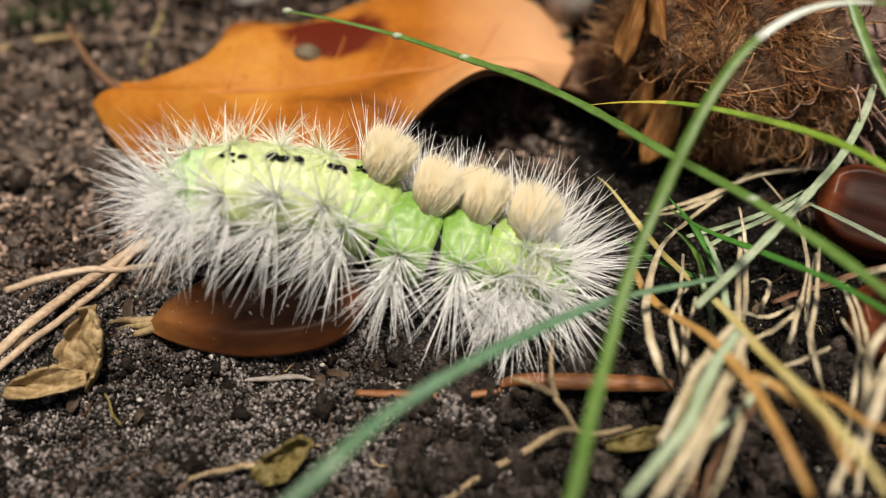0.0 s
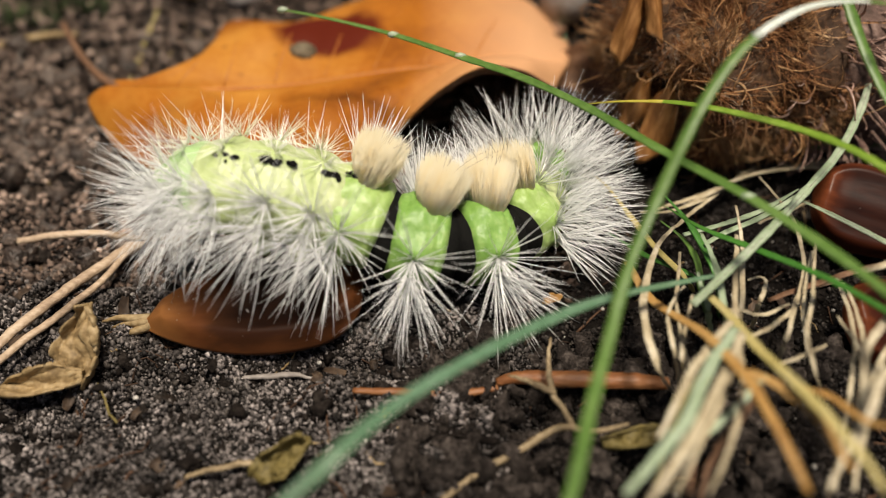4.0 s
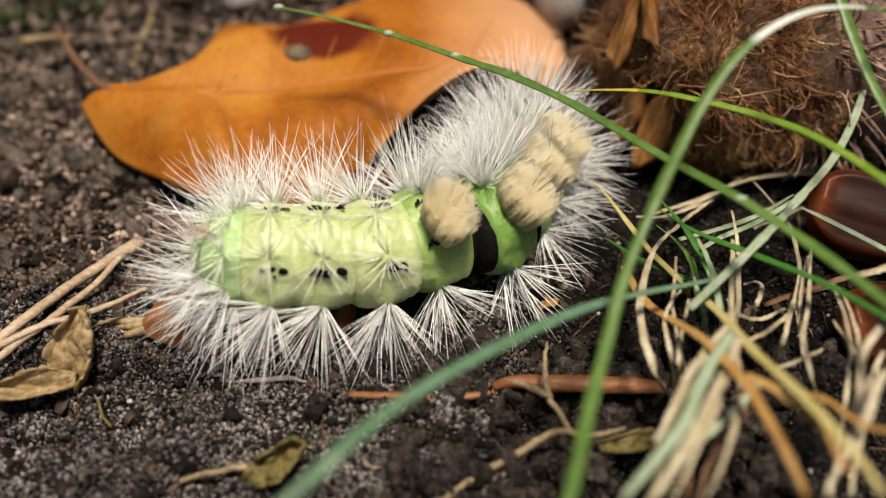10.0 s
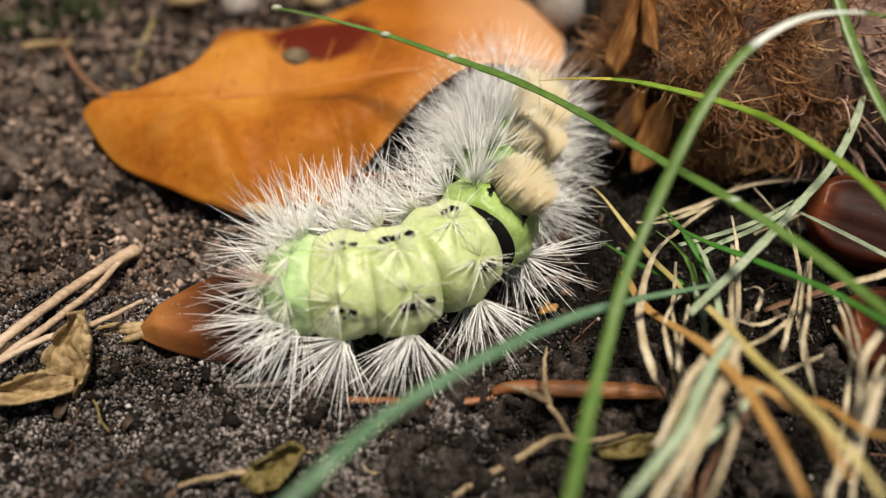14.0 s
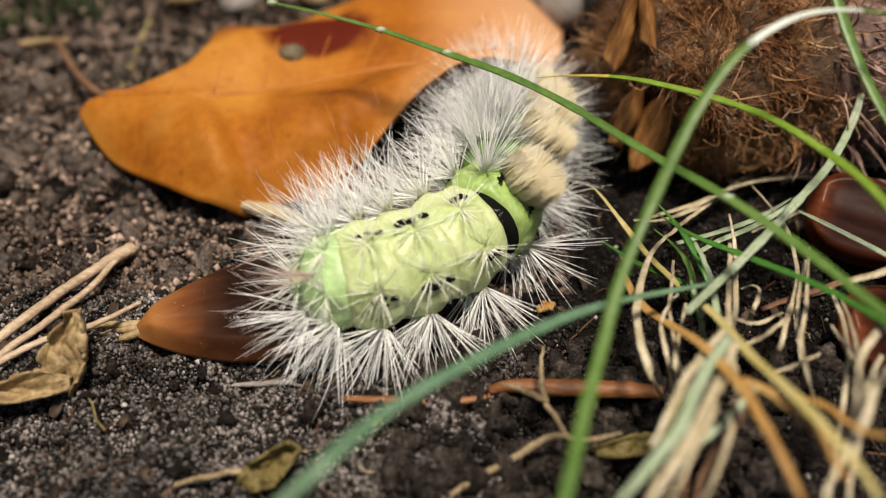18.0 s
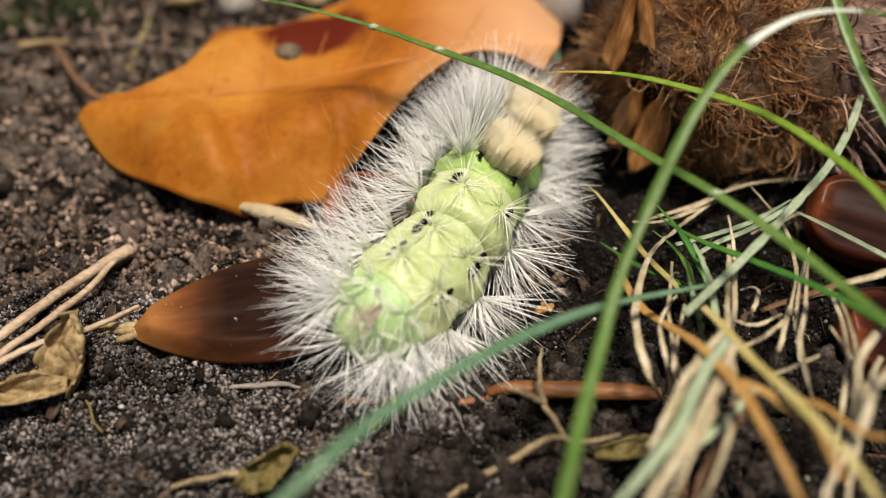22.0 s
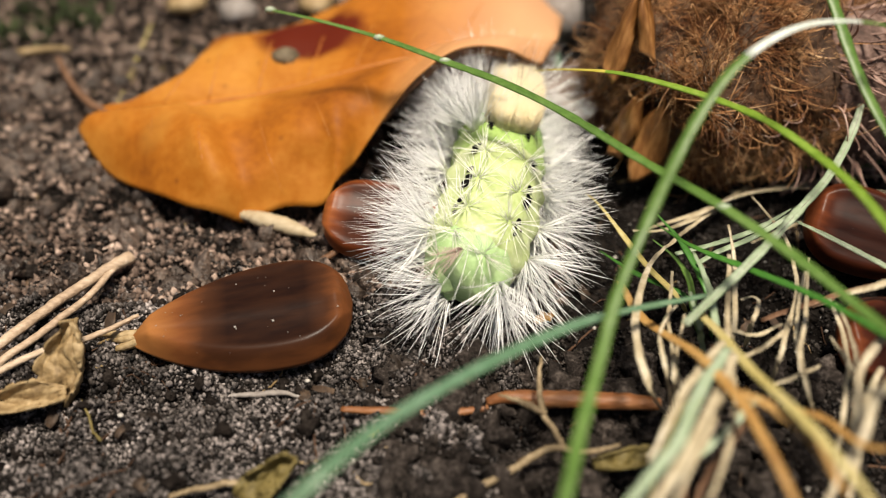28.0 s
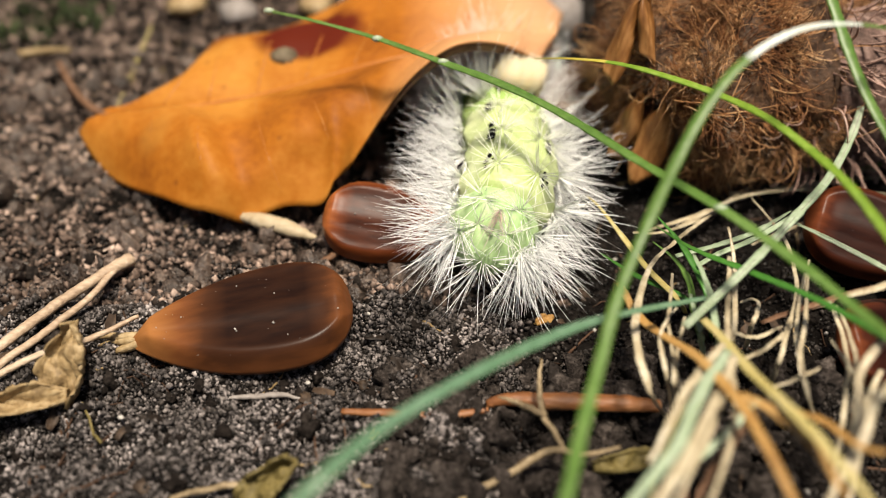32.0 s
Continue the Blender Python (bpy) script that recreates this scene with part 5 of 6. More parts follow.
def build_litter():
    """Loose rootlets, chips and bits of dead needle strewn on the soil."""
    rng = np.random.RandomState(51)
    for name, mat, count, lens, rad, label in (("rootlets", BARK, 200, (1.5, 6), 0.09, "thin brown rootlets strewn on the soil"),
                                               ("straw_bits", SCRAP, 70, (1.0, 4.0), 0.1, "pale bits of straw strewn on the soil"),
                                               ("bark_chips", BARK, 90, (0.5, 1.8), 0.1, "reddish bark chips in the soil")):
        out = []
        for _ in range(count):
            y = 25 + 75 * rng.rand()
            x = rng.uniform(-0.5, 0.55) * (y + 22)
            a = rng.uniform(0, 2 * math.pi)
            ln = rng.uniform(*lens)
            bend = rng.normal(0, 0.5)
            line = []
            for q in range(6):
                line.append((x, y, float(ground_height(x, y)) + 0.12))
                x, y, a = x + math.cos(a) * ln / 5, y + math.sin(a) * ln / 5, a + bend / 2
            out.append(tube(np.array(line), np.linspace(rad, rad * 0.5, 6) * rng.uniform(0.6, 1.4), 5))
        v, f = joined(out)
        tagged(new(name, mesh_from(name, v, f, mat)), label, "litter", kind="stuff")


build_litter()


def build_flakes():
    """Small curled flakes of dead leaf and husk scattered over the soil."""
    rng = np.random.RandomState(61)
    out = []
    for _ in range(260):
        y = 24 + 78 * rng.rand() ** 0.8
        x = rng.uniform(-0.55, 0.6) * (y + 22)
        w, h = rng.uniform(0.2, 0.9), rng.uniform(0.35, 1.7) * (1.6 if rng.rand() < 0.12 else 1)
        turn, tip = rng.uniform(0, 6.28), rng.normal(0, 0.5)
        g = []
        for i in range(4):
            for j in range(3):
                s, t = i / 3 - 0.5, j - 1
                a, b = h * s, 0.5 * w * t * (1 - 1.6 * s * s) * (1 + 0.25 * rng.normal())
                g.append((a * math.cos(turn) - b * math.sin(turn), a * math.sin(turn) + b * math.cos(turn), 0.25 * w * t * t + a * math.sin(tip) + 0.05 * rng.normal()))
        g = np.array(g) + (x, y, float(ground_height(x, y)) + 0.25)
        top = g + (0, 0, 0.05)
        f = [(i * 3 + j, i * 3 + j + 1, i * 3 + j + 4, i * 3 + j + 3) for i in range(3) for j in range(2)]
        rim = [0, 1, 2, 5, 8, 11, 10, 9, 6, 3]
        faces = [tuple(k + 12 for k in q) for q in f] + [q[::-1] for q in f]
        faces += [(rim[k], rim[(k + 1) % 10], rim[(k + 1) % 10] + 12, rim[k] + 12) for k in range(10)]
        out.append((np.vstack([g, top]), faces))
    v, f = joined(out)
    tagged(new("litter_flakes", mesh_from("litter_flakes", v, f, FLAKE)), "brown flakes of dead leaf strewn on the soil", "litter", kind="stuff")


build_flakes()

# ---- caterpillar ----
# tail to head: half-width of the ring, half-length, skin
RINGS = [(2.35, 2.1, SKINTAIL), (3.05, 2.5, SKINTAIL), (3.35, 2.5, SKIN), (3.45, 2.5, SKIN), (3.45, 2.75, SKIN),
         (3.45, 2.62, SKINLIME), (3.3, 2.2, SKINGREEN), (3.2, 2.0, SKINGREEN), (3.05, 1.85, SKINLIME),
         (2.85, 1.7, SKIN), (2.65, 1.5, SKIN), (2.4, 1.5, SKINGREEN), (1.9, 1.5, SKINGREEN)]
BRUSHED = (5, 6, 7, 8)
# degrees from the top at which the warts stand
WARTS = (24, 84, 112)


def ring_radius(R, s, deg, seed, folds=True, blunt=7.0):
    """Radius of a ring at s (-1 tail side, 1 head side) and so many degrees from its top."""
    prof = max(max(0.0, 1 - abs(s) ** blunt) ** 0.5, 0.02)
    d = abs(deg)
    r = R * prof * (1 - 0.06 * max(0, -math.cos(radians(deg))))
    if folds:
        # a narrow annulus in front, a faint one behind, a long crease under the spots and soft warts
        r -= 0.14 * math.exp(-((s - 0.52 - 0.05 * math.sin(d / 11 + seed)) / 0.09) ** 2)
        r -= 0.1 * math.exp(-((s + 0.62) / 0.1) ** 2) * (0.4 + 0.6 * math.sin(d / 17 + seed) ** 2)
        r -= 0.13 * math.exp(-((d - 55) / 7) ** 2) * max(0, 1 - s * s)
        r -= 0.16 * math.exp(-((d - 92) / 6) ** 2) * max(0, 1 - s * s)
        for w in WARTS:
            r += 0.3 * math.exp(-((d - w) / 11) ** 2 - ((s + 0.08) / 0.32) ** 2)
        a = radians(deg)
        r += 0.16 * noise.noise(Vector((s * 2.2, math.cos(a) * 3, math.sin(a) * 3 + seed)))
        r += 0.06 * noise.noise(Vector((s * 6, math.cos(a) * 8, math.sin(a) * 8 + seed)))
    return r


def ring_mesh(name, R, half, mat, seed, folds=True, blunt=7.0):
    """One body ring along x, full and rounded."""
    n, k = 34, 64
    v = []
    for i in range(n):
        s = -1 + 2 * i / (n - 1)
        for j in range(k):
            deg = 360 * j / k - (360 if j > k / 2 else 0)
            a = radians(deg)
            r = ring_radius(R, s, deg, seed, folds, blunt)
            v.append((half * s, r * math.sin(a) * 1.04, r * math.cos(a) * 0.97))
    f = [(i * k + j, i * k + (j + 1) % k, (i + 1) * k + (j + 1) % k, (i + 1) * k + j) for i in range(n - 1) for j in range(k)]
    f.append(tuple(range(k))[::-1])
    f.append(tuple((n - 1) * k + j for j in range(k)))
    return mesh_from(name, v, [q[::-1] for q in f], mat)


def tuft_mesh(name, count, lo, hi, spread_deg, mat, seed, rad=0.04, bend=0.16, even=0.5):
    """A star of fine hairs from one wart, along +z."""
    rng = np.random.RandomState(seed)
    out = []
    for _ in range(count):
        t = radians(spread_deg) * rng.rand() ** even
        a = rng.uniform(0, 2 * math.pi)
        way = np.array((math.sin(t) * math.cos(a), math.sin(t) * math.sin(a), math.cos(t)))
        side = np.cross(way, rng.normal(0, 1, 3))
        side /= np.linalg.norm(side)
        ln = lo + (hi - lo) * rng.rand() ** 0.8
        c = bend * rng.rand()
        q = np.linspace(0, 1, 6)[:, None]
        root = np.array((way[0], way[1], 0)) * 0.55 * rng.rand() + rng.normal(0, 0.06, 3) * (1, 1, 0.2)
        line = root + way * ln * q + side * ln * c * q * q
        out.append(tube(line, np.array((1, 1, 0.9, 0.75, 0.5, 0.12)) * rad * rng.uniform(0.6, 1.25), 3))
    v, f = joined(out)
    return mesh_from(name, v, f, mat)


STAR_TUFTS = [tuft_mesh("hair_tuft", 34, 1.2, 3.3, 82, FINEHAIR, 80 + i, rad=0.029, bend=0.12, even=0.4) for i in range(4)]
SIDE_TUFTS = [tuft_mesh("hair_tuft", 54, 3.0, 6.2, 60, HAIR, 60 + i, rad=0.037) for i in range(4)]
LOW_TUFTS = [tuft_mesh("hair_tuft", 46, 3.8, 6.5, 46, HAIR, 70 + i, rad=0.037) for i in range(4)]
CREST_TUFTS = [tuft_mesh("hair_tuft", 92, 3.0, 5.8, 48, HAIR, 110 + i, rad=0.037, bend=0.14) for i in range(3)]
TAIL_TUFTS = [tuft_mesh("hair_tuft", 52, 3.2, 6.3, 62, HAIR, 90 + i, rad=0.037, bend=0.22) for i in range(3)]
CHEST_TUFTS = [tuft_mesh("hair_tuft", 30, 3.4, 6.4, 58, HAIR, 120 + i, rad=0.037) for i in range(3)]
TAIL_END = tuft_mesh("tail_hairs", 60, 2.4, 5.2, 88, HAIR, 97, rad=0.037, bend=0.25)
PENCIL = tuft_mesh("hair_pencil", 24, 2.6, 4.6, 20, REDHAIR, 99, 0.03, 0.15)
LONG_HAIRS = tuft_mesh("long_hairs", 4, 6.0, 8.0, 55, HAIR, 98, 0.026, 0.3)


def brush_mesh(seed):
    """A dense clipped brush: bristles packed round a hidden core, flaring upwards to an uneven, slightly domed top."""
    rng = np.random.RandomState(seed)
    n, k = 10, 26
    v = []
    for i in range(n):
        s = i / (n - 1)
        dome = 1.0 if s < 0.65 else max(0.03, 1 - ((s - 0.65) / 0.35) ** 2.5) ** 0.5
        w, wide = (0.95 + 0.3 * s) * dome, (1.9 + 0.1 * s) * dome
        for j in range(k):
            a = 2 * math.pi * j / k
            v.append((w * math.cos(a), wide * math.sin(a), 2.5 * s))
    f = [(i * k + j, i * k + (j + 1) % k, (i + 1) * k + (j + 1) % k, (i + 1) * k + j) for i in range(n - 1) for j in range(k)]
    pieces = [(np.array(v), f)]
    for _ in range(4200):
        a, q = rng.uniform(0, 2 * math.pi), rng.rand() ** 0.42
        # bristles stand in wisps that lean together
        wisp = 0.2 * math.sin(9 * a + 4 * q + seed) * math.sin(4 * a + seed)
        b = np.array((1.05 * q * math.cos(a), 2.1 * q * math.sin(a), 0.1))
        high = 3.5 - 0.3 * q ** 4 + 0.3 * rng.normal() + 0.8 * wisp
        top = np.array(((2.0 + wisp) * q * math.cos(a), (2.4 + wisp) * q * math.sin(a), high)) + rng.normal(0, 0.14, 3)
        mid = b * 0.45 + top * 0.55 + np.array((0.12 * math.cos(a), 0.16 * math.sin(a), 0.0)) * q + rng.normal(0, 0.03, 3)
        pieces.append(tube(np.array((b, mid, top)), (0.032, 0.03, 0.007), 3))
    return mesh_from("brush", *joined(pieces), CREAM)


BRUSHES = [brush_mesh(77 + i) for i in range(2)]
STRAYS = tuft_mesh("stray_bristles", 7, 2.0, 5.2, 40, DARKHAIR, 131, rad=0.02, bend=0.5)


def spot_mesh(sizes, seed):
    """A row of ragged black dots along the ring."""
    rng = np.random.RandomState(seed)
    out = []
    for x, r in sizes:
        shape = ICO2_V * (r * 1.35, r, 0.07) * (1 + 0.2 * rng.normal(0, 1, (len(ICO2_V), 1)))
        out.append((shape + (x, rng.normal(0, 0.07), 0), ICO2_F))
        out.append((ICO2_V * (r * 0.7, r * 0.8, 0.06) + (x + r, rng.normal(0, 0.12), 0), ICO2_F))
    return mesh_from("spot", *joined(out), VELVET)


SPOTS = {2: spot_mesh(((-0.75, 0.13), (-0.1, 0.16), (0.55, 0.2)), 17), 3: spot_mesh(((-0.75, 0.3), (-0.15, 0.27), (0.85, 0.24)), 18),
         4: spot_mesh(((-0.1, 0.26), (0.5, 0.27)), 19), 5: spot_mesh(((-1.3, 0.15), (-0.8, 0.2)), 20)}


def around(R, seed, half, deg, x=0.0, back=0.0, sink=0.06, folds=True, blunt=7.0):
    """A pose on the ring's skin at so many degrees from its top, with z outwards and leaning back by so many degrees."""
    a = radians(deg)
    r = ring_radius(R, max(-0.98, min(0.98, x / half)), deg, seed, folds, blunt) - sink
    m = Matrix.Translation(Vector((x, 1.04 * r * math.sin(a), 0.97 * r * math.cos(a))) * MM)
    return m @ Euler((-a, 0, 0)).to_matrix().to_4x4() @ Euler((0, radians(back), 0)).to_matrix().to_4x4()


def build_caterpillar():
    root = new("caterpillar")
    segs = []
    rng = random.Random(4)
    for i, (R, half, mat) in enumerate(RINGS):
        head = i == len(RINGS) - 1
        blunt = 2.0 if i == 0 or head else 3.5 if i == 1 else 7.0
        seg = child("head" if head else "body_segment", ring_mesh("segment", R, half, mat, i, not head, blunt), root)

        def on(deg, x=0.0, back=0.0, sink=0.06):
            return around(R, i, half, deg, x, back, sink, not head, blunt)
        lean = 0
        if i in BRUSHED:
            child("dark_band", ring_mesh("dark_band", R * 0.86, half + (0.6 if i == 5 else 0.9), VELVET, i, False, 9.0), seg, label="velvet-black band between the rings")
            brush = child("brush", BRUSHES[i % 2], seg, on(0, 0.1 if i == 5 else 0.3, 3 if i == 5 else 10, 1.1) @ Matrix.Diagonal((0.86, 0.86, 1.0, 1.0)), "clipped cream-yellow brush of hair")
            child("stray_bristles", STRAYS, brush, pose(0, 0, 2.2 * MM, 0, 0, 90 * i), "few dark stray hairs")
            angles = ((46, CREST_TUFTS), (90, SIDE_TUFTS), (-90, SIDE_TUFTS), (114, LOW_TUFTS), (-114, LOW_TUFTS))
            if i in (6, 7):
                angles += ((68, CREST_TUFTS),)
        elif head:
            angles = ((75, LOW_TUFTS), (-75, LOW_TUFTS), (25, CHEST_TUFTS), (-25, CHEST_TUFTS))
            lean = 45
        elif i <= 1:
            angles = ((24, STAR_TUFTS), (-24, STAR_TUFTS), (70, TAIL_TUFTS), (-70, TAIL_TUFTS), (104, TAIL_TUFTS), (-104, TAIL_TUFTS))
            lean = -52 if i == 0 else -40
        elif i > 8:
            angles = ((34, CHEST_TUFTS), (-34, CHEST_TUFTS), (76, CHEST_TUFTS), (-76, CHEST_TUFTS), (106, LOW_TUFTS), (-106, LOW_TUFTS))
            lean = 18
        else:
            angles = ((24, STAR_TUFTS), (-24, STAR_TUFTS), (84, SIDE_TUFTS), (-84, SIDE_TUFTS), (112, LOW_TUFTS), (-112, LOW_TUFTS))
            lean = (-32, -24, -14)[i - 2]
        for deg, kinds in angles:
            spin = Euler((0, 0, rng.uniform(0, 6.28))).to_matrix().to_4x4()
            raise_up = Matrix.Rotation(radians(deg * (0.35 if kinds is CREST_TUFTS else -0.06 if kinds is SIDE_TUFTS and i not in BRUSHED else 0)), 4, "X")
            child("hair_tuft", kinds[rng.randrange(len(kinds))], seg, on(deg, -0.08 * half, lean + rng.uniform(-6, 6)) @ raise_up @ spin)
        if i == 1:
            child("hair_pencil", PENCIL, seg, on(0, -0.8, -68), "pinkish-red pencil of hair")
            child("long_hairs", LONG_HAIRS, seg, on(0, 0, lean))
        if i == 0:
            child("tail_hairs", TAIL_END, seg, pose(-1.5 * MM, 0, 0, 0, -90, 0))
        if i in SPOTS:
            for deg in (37, -37):
                child("spot", SPOTS[i], seg, on(deg if i < 5 else deg * 0.6, 0.15, 0, -0.05), "row of small black spots")
        if i in (3, 4, 5, 6, 9, 10, 11):
            for sgn in (-1, 1):
                ln, wd = (1.0, 0.75) if i < 9 else (1.3, 0.32)
                line = np.array([(0, sgn * 1.3, -R * 0.75), (0, sgn * 1.75, -R * 0.75 - ln * 0.6), (0.1, sgn * 1.7, -R * 0.75 - ln)])
                v, f = tube(line, (wd, wd * 0.9, wd * 0.7), 8)
                child("leg", mesh_from("leg", v, f, SKIN), seg)
        segs.append(seg)
    tagged(root, "hairy pale green caterpillar with cream brushes and black bands", "caterpillar")
    return root, segs


CATERPILLAR, SEGMENTS = build_caterpillar()

# the middle of the rings from tail to head, in mm, at each time: the nine rings of the hind body, then the head
SPINES = []


def spine(t, tail_roll, head_roll, *points):
    SPINES.append((t, tail_roll, head_roll, points))


spine(0, -32, -22, (-17.76, 43.56, 9.00), (-16.25, 43.64, 9.40), (-14.10, 43.48, 9.60), (-11.82, 43.57, 9.30), (-9.33, 44.02, 8.40), (-6.67, 44.02, 7.20), (-3.19, 42.62, 5.80), (0.41, 42.40, 5.00), (3.44, 41.86, 4.40), (6.98, 40.62, 3.40))
spine(2.1, -32, -22, (-17.71, 43.64, 9.00), (-16.20, 43.72, 9.40), (-14.01, 43.51, 9.60), (-11.73, 43.54, 9.30), (-9.23, 43.87, 8.40), (-6.65, 43.82, 7.20), (-2.90, 42.32, 5.80), (0.85, 42.27, 5.00), (4.36, 42.01, 4.40), (7.87, 41.97, 3.40))
spine(2.8, -32, -20, (-17.87, 43.81, 9.00), (-16.28, 43.90, 9.40), (-14.06, 43.56, 9.60), (-11.75, 43.43, 9.30), (-9.34, 43.82, 8.40), (-6.82, 43.66, 7.20), (-2.80, 41.94, 5.80), (1.13, 42.23, 5.00), (4.64, 43.11, 4.40), (7.84, 45.95, 3.40))
spine(3.5, -30, -18, (-17.91, 43.91, 9.00), (-16.28, 43.99, 9.40), (-14.05, 43.54, 9.60), (-11.73, 43.34, 9.30), (-9.39, 43.74, 8.40), (-7.04, 43.52, 7.20), (-2.53, 41.80, 5.80), (1.65, 42.60, 5.00), (4.52, 45.04, 4.50), (7.34, 52.50, 4.00))
spine(5.5, -22, -8, (-18.51, 44.05, 8.50), (-16.90, 44.14, 9.00), (-14.90, 43.99, 9.20), (-12.73, 43.73, 9.00), (-9.71, 43.47, 8.00), (-6.15, 43.30, 7.00), (-1.96, 43.90, 5.80), (2.54, 44.86, 5.00), (5.05, 47.78, 4.50), (6.95, 55.41, 4.00))
spine(5.95, -10, 8, (-17.73, 42.79, 8.00), (-16.50, 42.66, 8.30), (-14.56, 42.64, 8.40), (-12.26, 42.96, 8.00), (-8.95, 43.15, 7.30), (-5.56, 43.32, 6.50), (-1.64, 43.58, 5.60), (2.49, 44.43, 5.00), (4.86, 47.33, 4.50), (7.01, 55.63, 4.00))
spine(6.2, 4, 20, (-16.89, 42.01, 7.20), (-15.80, 41.50, 7.40), (-14.13, 41.70, 7.30), (-11.68, 42.17, 7.00), (-8.31, 42.98, 6.50), (-4.93, 43.32, 6.00), (-1.24, 43.24, 5.40), (2.33, 44.23, 5.00), (4.63, 46.85, 4.50), (7.03, 55.82, 4.00))
spine(7, 13, 50, (-17.21, 40.07, 6.50), (-15.99, 39.84, 6.60), (-14.05, 39.87, 6.50), (-10.82, 40.25, 6.00), (-6.83, 41.07, 5.60), (-3.27, 42.52, 5.20), (2.41, 43.83, 4.80), (4.33, 46.47, 4.50), (5.56, 49.03, 4.30), (6.87, 57.07, 4.00))
spine(8, 14, 46, (-17.27, 40.83, 6.50), (-16.08, 40.60, 6.60), (-14.03, 40.59, 6.50), (-10.70, 40.98, 6.00), (-6.51, 41.43, 5.60), (-2.82, 43.15, 5.20), (2.59, 44.44, 4.80), (4.34, 47.26, 4.50), (5.60, 50.08, 4.30), (6.89, 58.00, 4.00))
spine(9, 16, 42, (-16.95, 41.83, 6.50), (-15.80, 41.48, 6.60), (-13.73, 41.46, 6.50), (-10.35, 41.80, 6.00), (-6.03, 41.91, 5.60), (-2.10, 43.69, 5.20), (2.88, 45.17, 4.80), (4.37, 48.09, 4.50), (5.59, 50.88, 4.30), (6.79, 58.83, 4.00))
spine(9.7, 18, 42, (-15.91, 41.47, 6.40), (-14.73, 41.13, 6.50), (-12.71, 41.11, 6.40), (-9.44, 41.40, 6.00), (-5.42, 41.80, 5.60), (-1.85, 43.70, 5.20), (3.06, 45.31, 4.80), (4.56, 48.44, 4.50), (5.83, 51.25, 4.30), (7.04, 59.11, 4.00))
spine(10.4, 22, 42, (-13.85, 40.67, 6.00), (-12.37, 40.29, 6.20), (-9.85, 40.38, 6.10), (-6.92, 40.89, 5.80), (-4.07, 41.79, 5.50), (-0.89, 43.64, 5.20), (3.08, 45.57, 4.80), (4.81, 48.97, 4.50), (6.10, 51.82, 4.30), (7.43, 59.70, 4.00))
spine(11.1, 34, 30, (-10.87, 38.39, 5.20), (-9.72, 38.97, 5.50), (-7.71, 39.65, 5.60), (-4.94, 41.53, 5.50), (-2.04, 43.92, 5.40), (1.43, 46.51, 5.20), (4.41, 48.32, 4.80), (5.81, 51.76, 4.50), (6.62, 54.58, 4.30), (7.68, 61.48, 4.00))
spine(11.8, 40, 17, (-10.76, 39.03, 5.00), (-9.53, 38.99, 5.30), (-6.93, 39.20, 5.50), (-3.71, 40.47, 5.50), (-0.69, 42.98, 5.40), (2.59, 46.52, 5.20), (5.52, 50.65, 4.80), (6.51, 54.08, 4.50), (6.66, 56.99, 4.30), (6.58, 62.44, 3.80))
spine(13, 39, 16, (-10.64, 39.84, 5.00), (-9.43, 39.43, 5.30), (-6.72, 39.26, 5.50), (-3.46, 39.62, 5.50), (-0.09, 42.12, 5.40), (2.77, 45.89, 5.20), (4.11, 51.00, 4.90), (4.98, 55.04, 4.50), (5.35, 57.81, 4.20), (5.40, 63.10, 3.80))
spine(17.3, 39, 40, (-10.30, 40.08, 5.00), (-9.01, 39.66, 5.30), (-6.30, 39.50, 5.50), (-3.04, 39.85, 5.50), (0.30, 42.36, 5.40), (3.04, 45.95, 5.20), (4.38, 51.04, 4.90), (5.25, 55.07, 4.50), (5.62, 57.84, 4.20), (5.67, 63.11, 3.80))
spine(18, 37, 38, (-8.16, 40.14, 5.00), (-6.98, 39.83, 5.30), (-4.74, 40.15, 5.50), (-2.26, 41.28, 5.50), (0.62, 43.36, 5.40), (3.45, 47.10, 5.20), (4.77, 51.90, 4.80), (5.58, 55.54, 4.50), (5.87, 58.34, 4.20), (5.82, 63.39, 3.80))
spine(18.5, 35, 35, (-7.03, 37.76, 4.60), (-6.55, 38.00, 5.00), (-5.09, 40.45, 5.20), (-2.88, 42.46, 5.20), (-0.63, 44.56, 5.10), (1.88, 48.19, 5.00), (3.53, 52.31, 4.70), (3.98, 54.38, 4.30), (4.08, 56.36, 4.00), (3.90, 60.39, 3.50))
spine(19, 28, 30, (-5.44, 35.95, 4.50), (-4.95, 37.22, 4.80), (-3.64, 39.83, 5.00), (-2.06, 42.90, 5.10), (-0.08, 46.19, 5.10), (2.56, 50.81, 5.00), (4.45, 53.84, 4.60), (4.94, 55.57, 4.20), (4.97, 57.13, 3.90), (4.69, 61.14, 3.40))
spine(20.5, 27, 28, (-4.95, 36.65, 4.50), (-3.88, 37.53, 4.80), (-2.33, 39.29, 5.00), (-0.62, 41.56, 5.10), (1.47, 46.00, 5.10), (2.73, 49.69, 5.00), (4.34, 53.92, 4.50), (4.83, 55.71, 4.10), (4.94, 57.29, 3.80), (4.76, 61.26, 3.30))
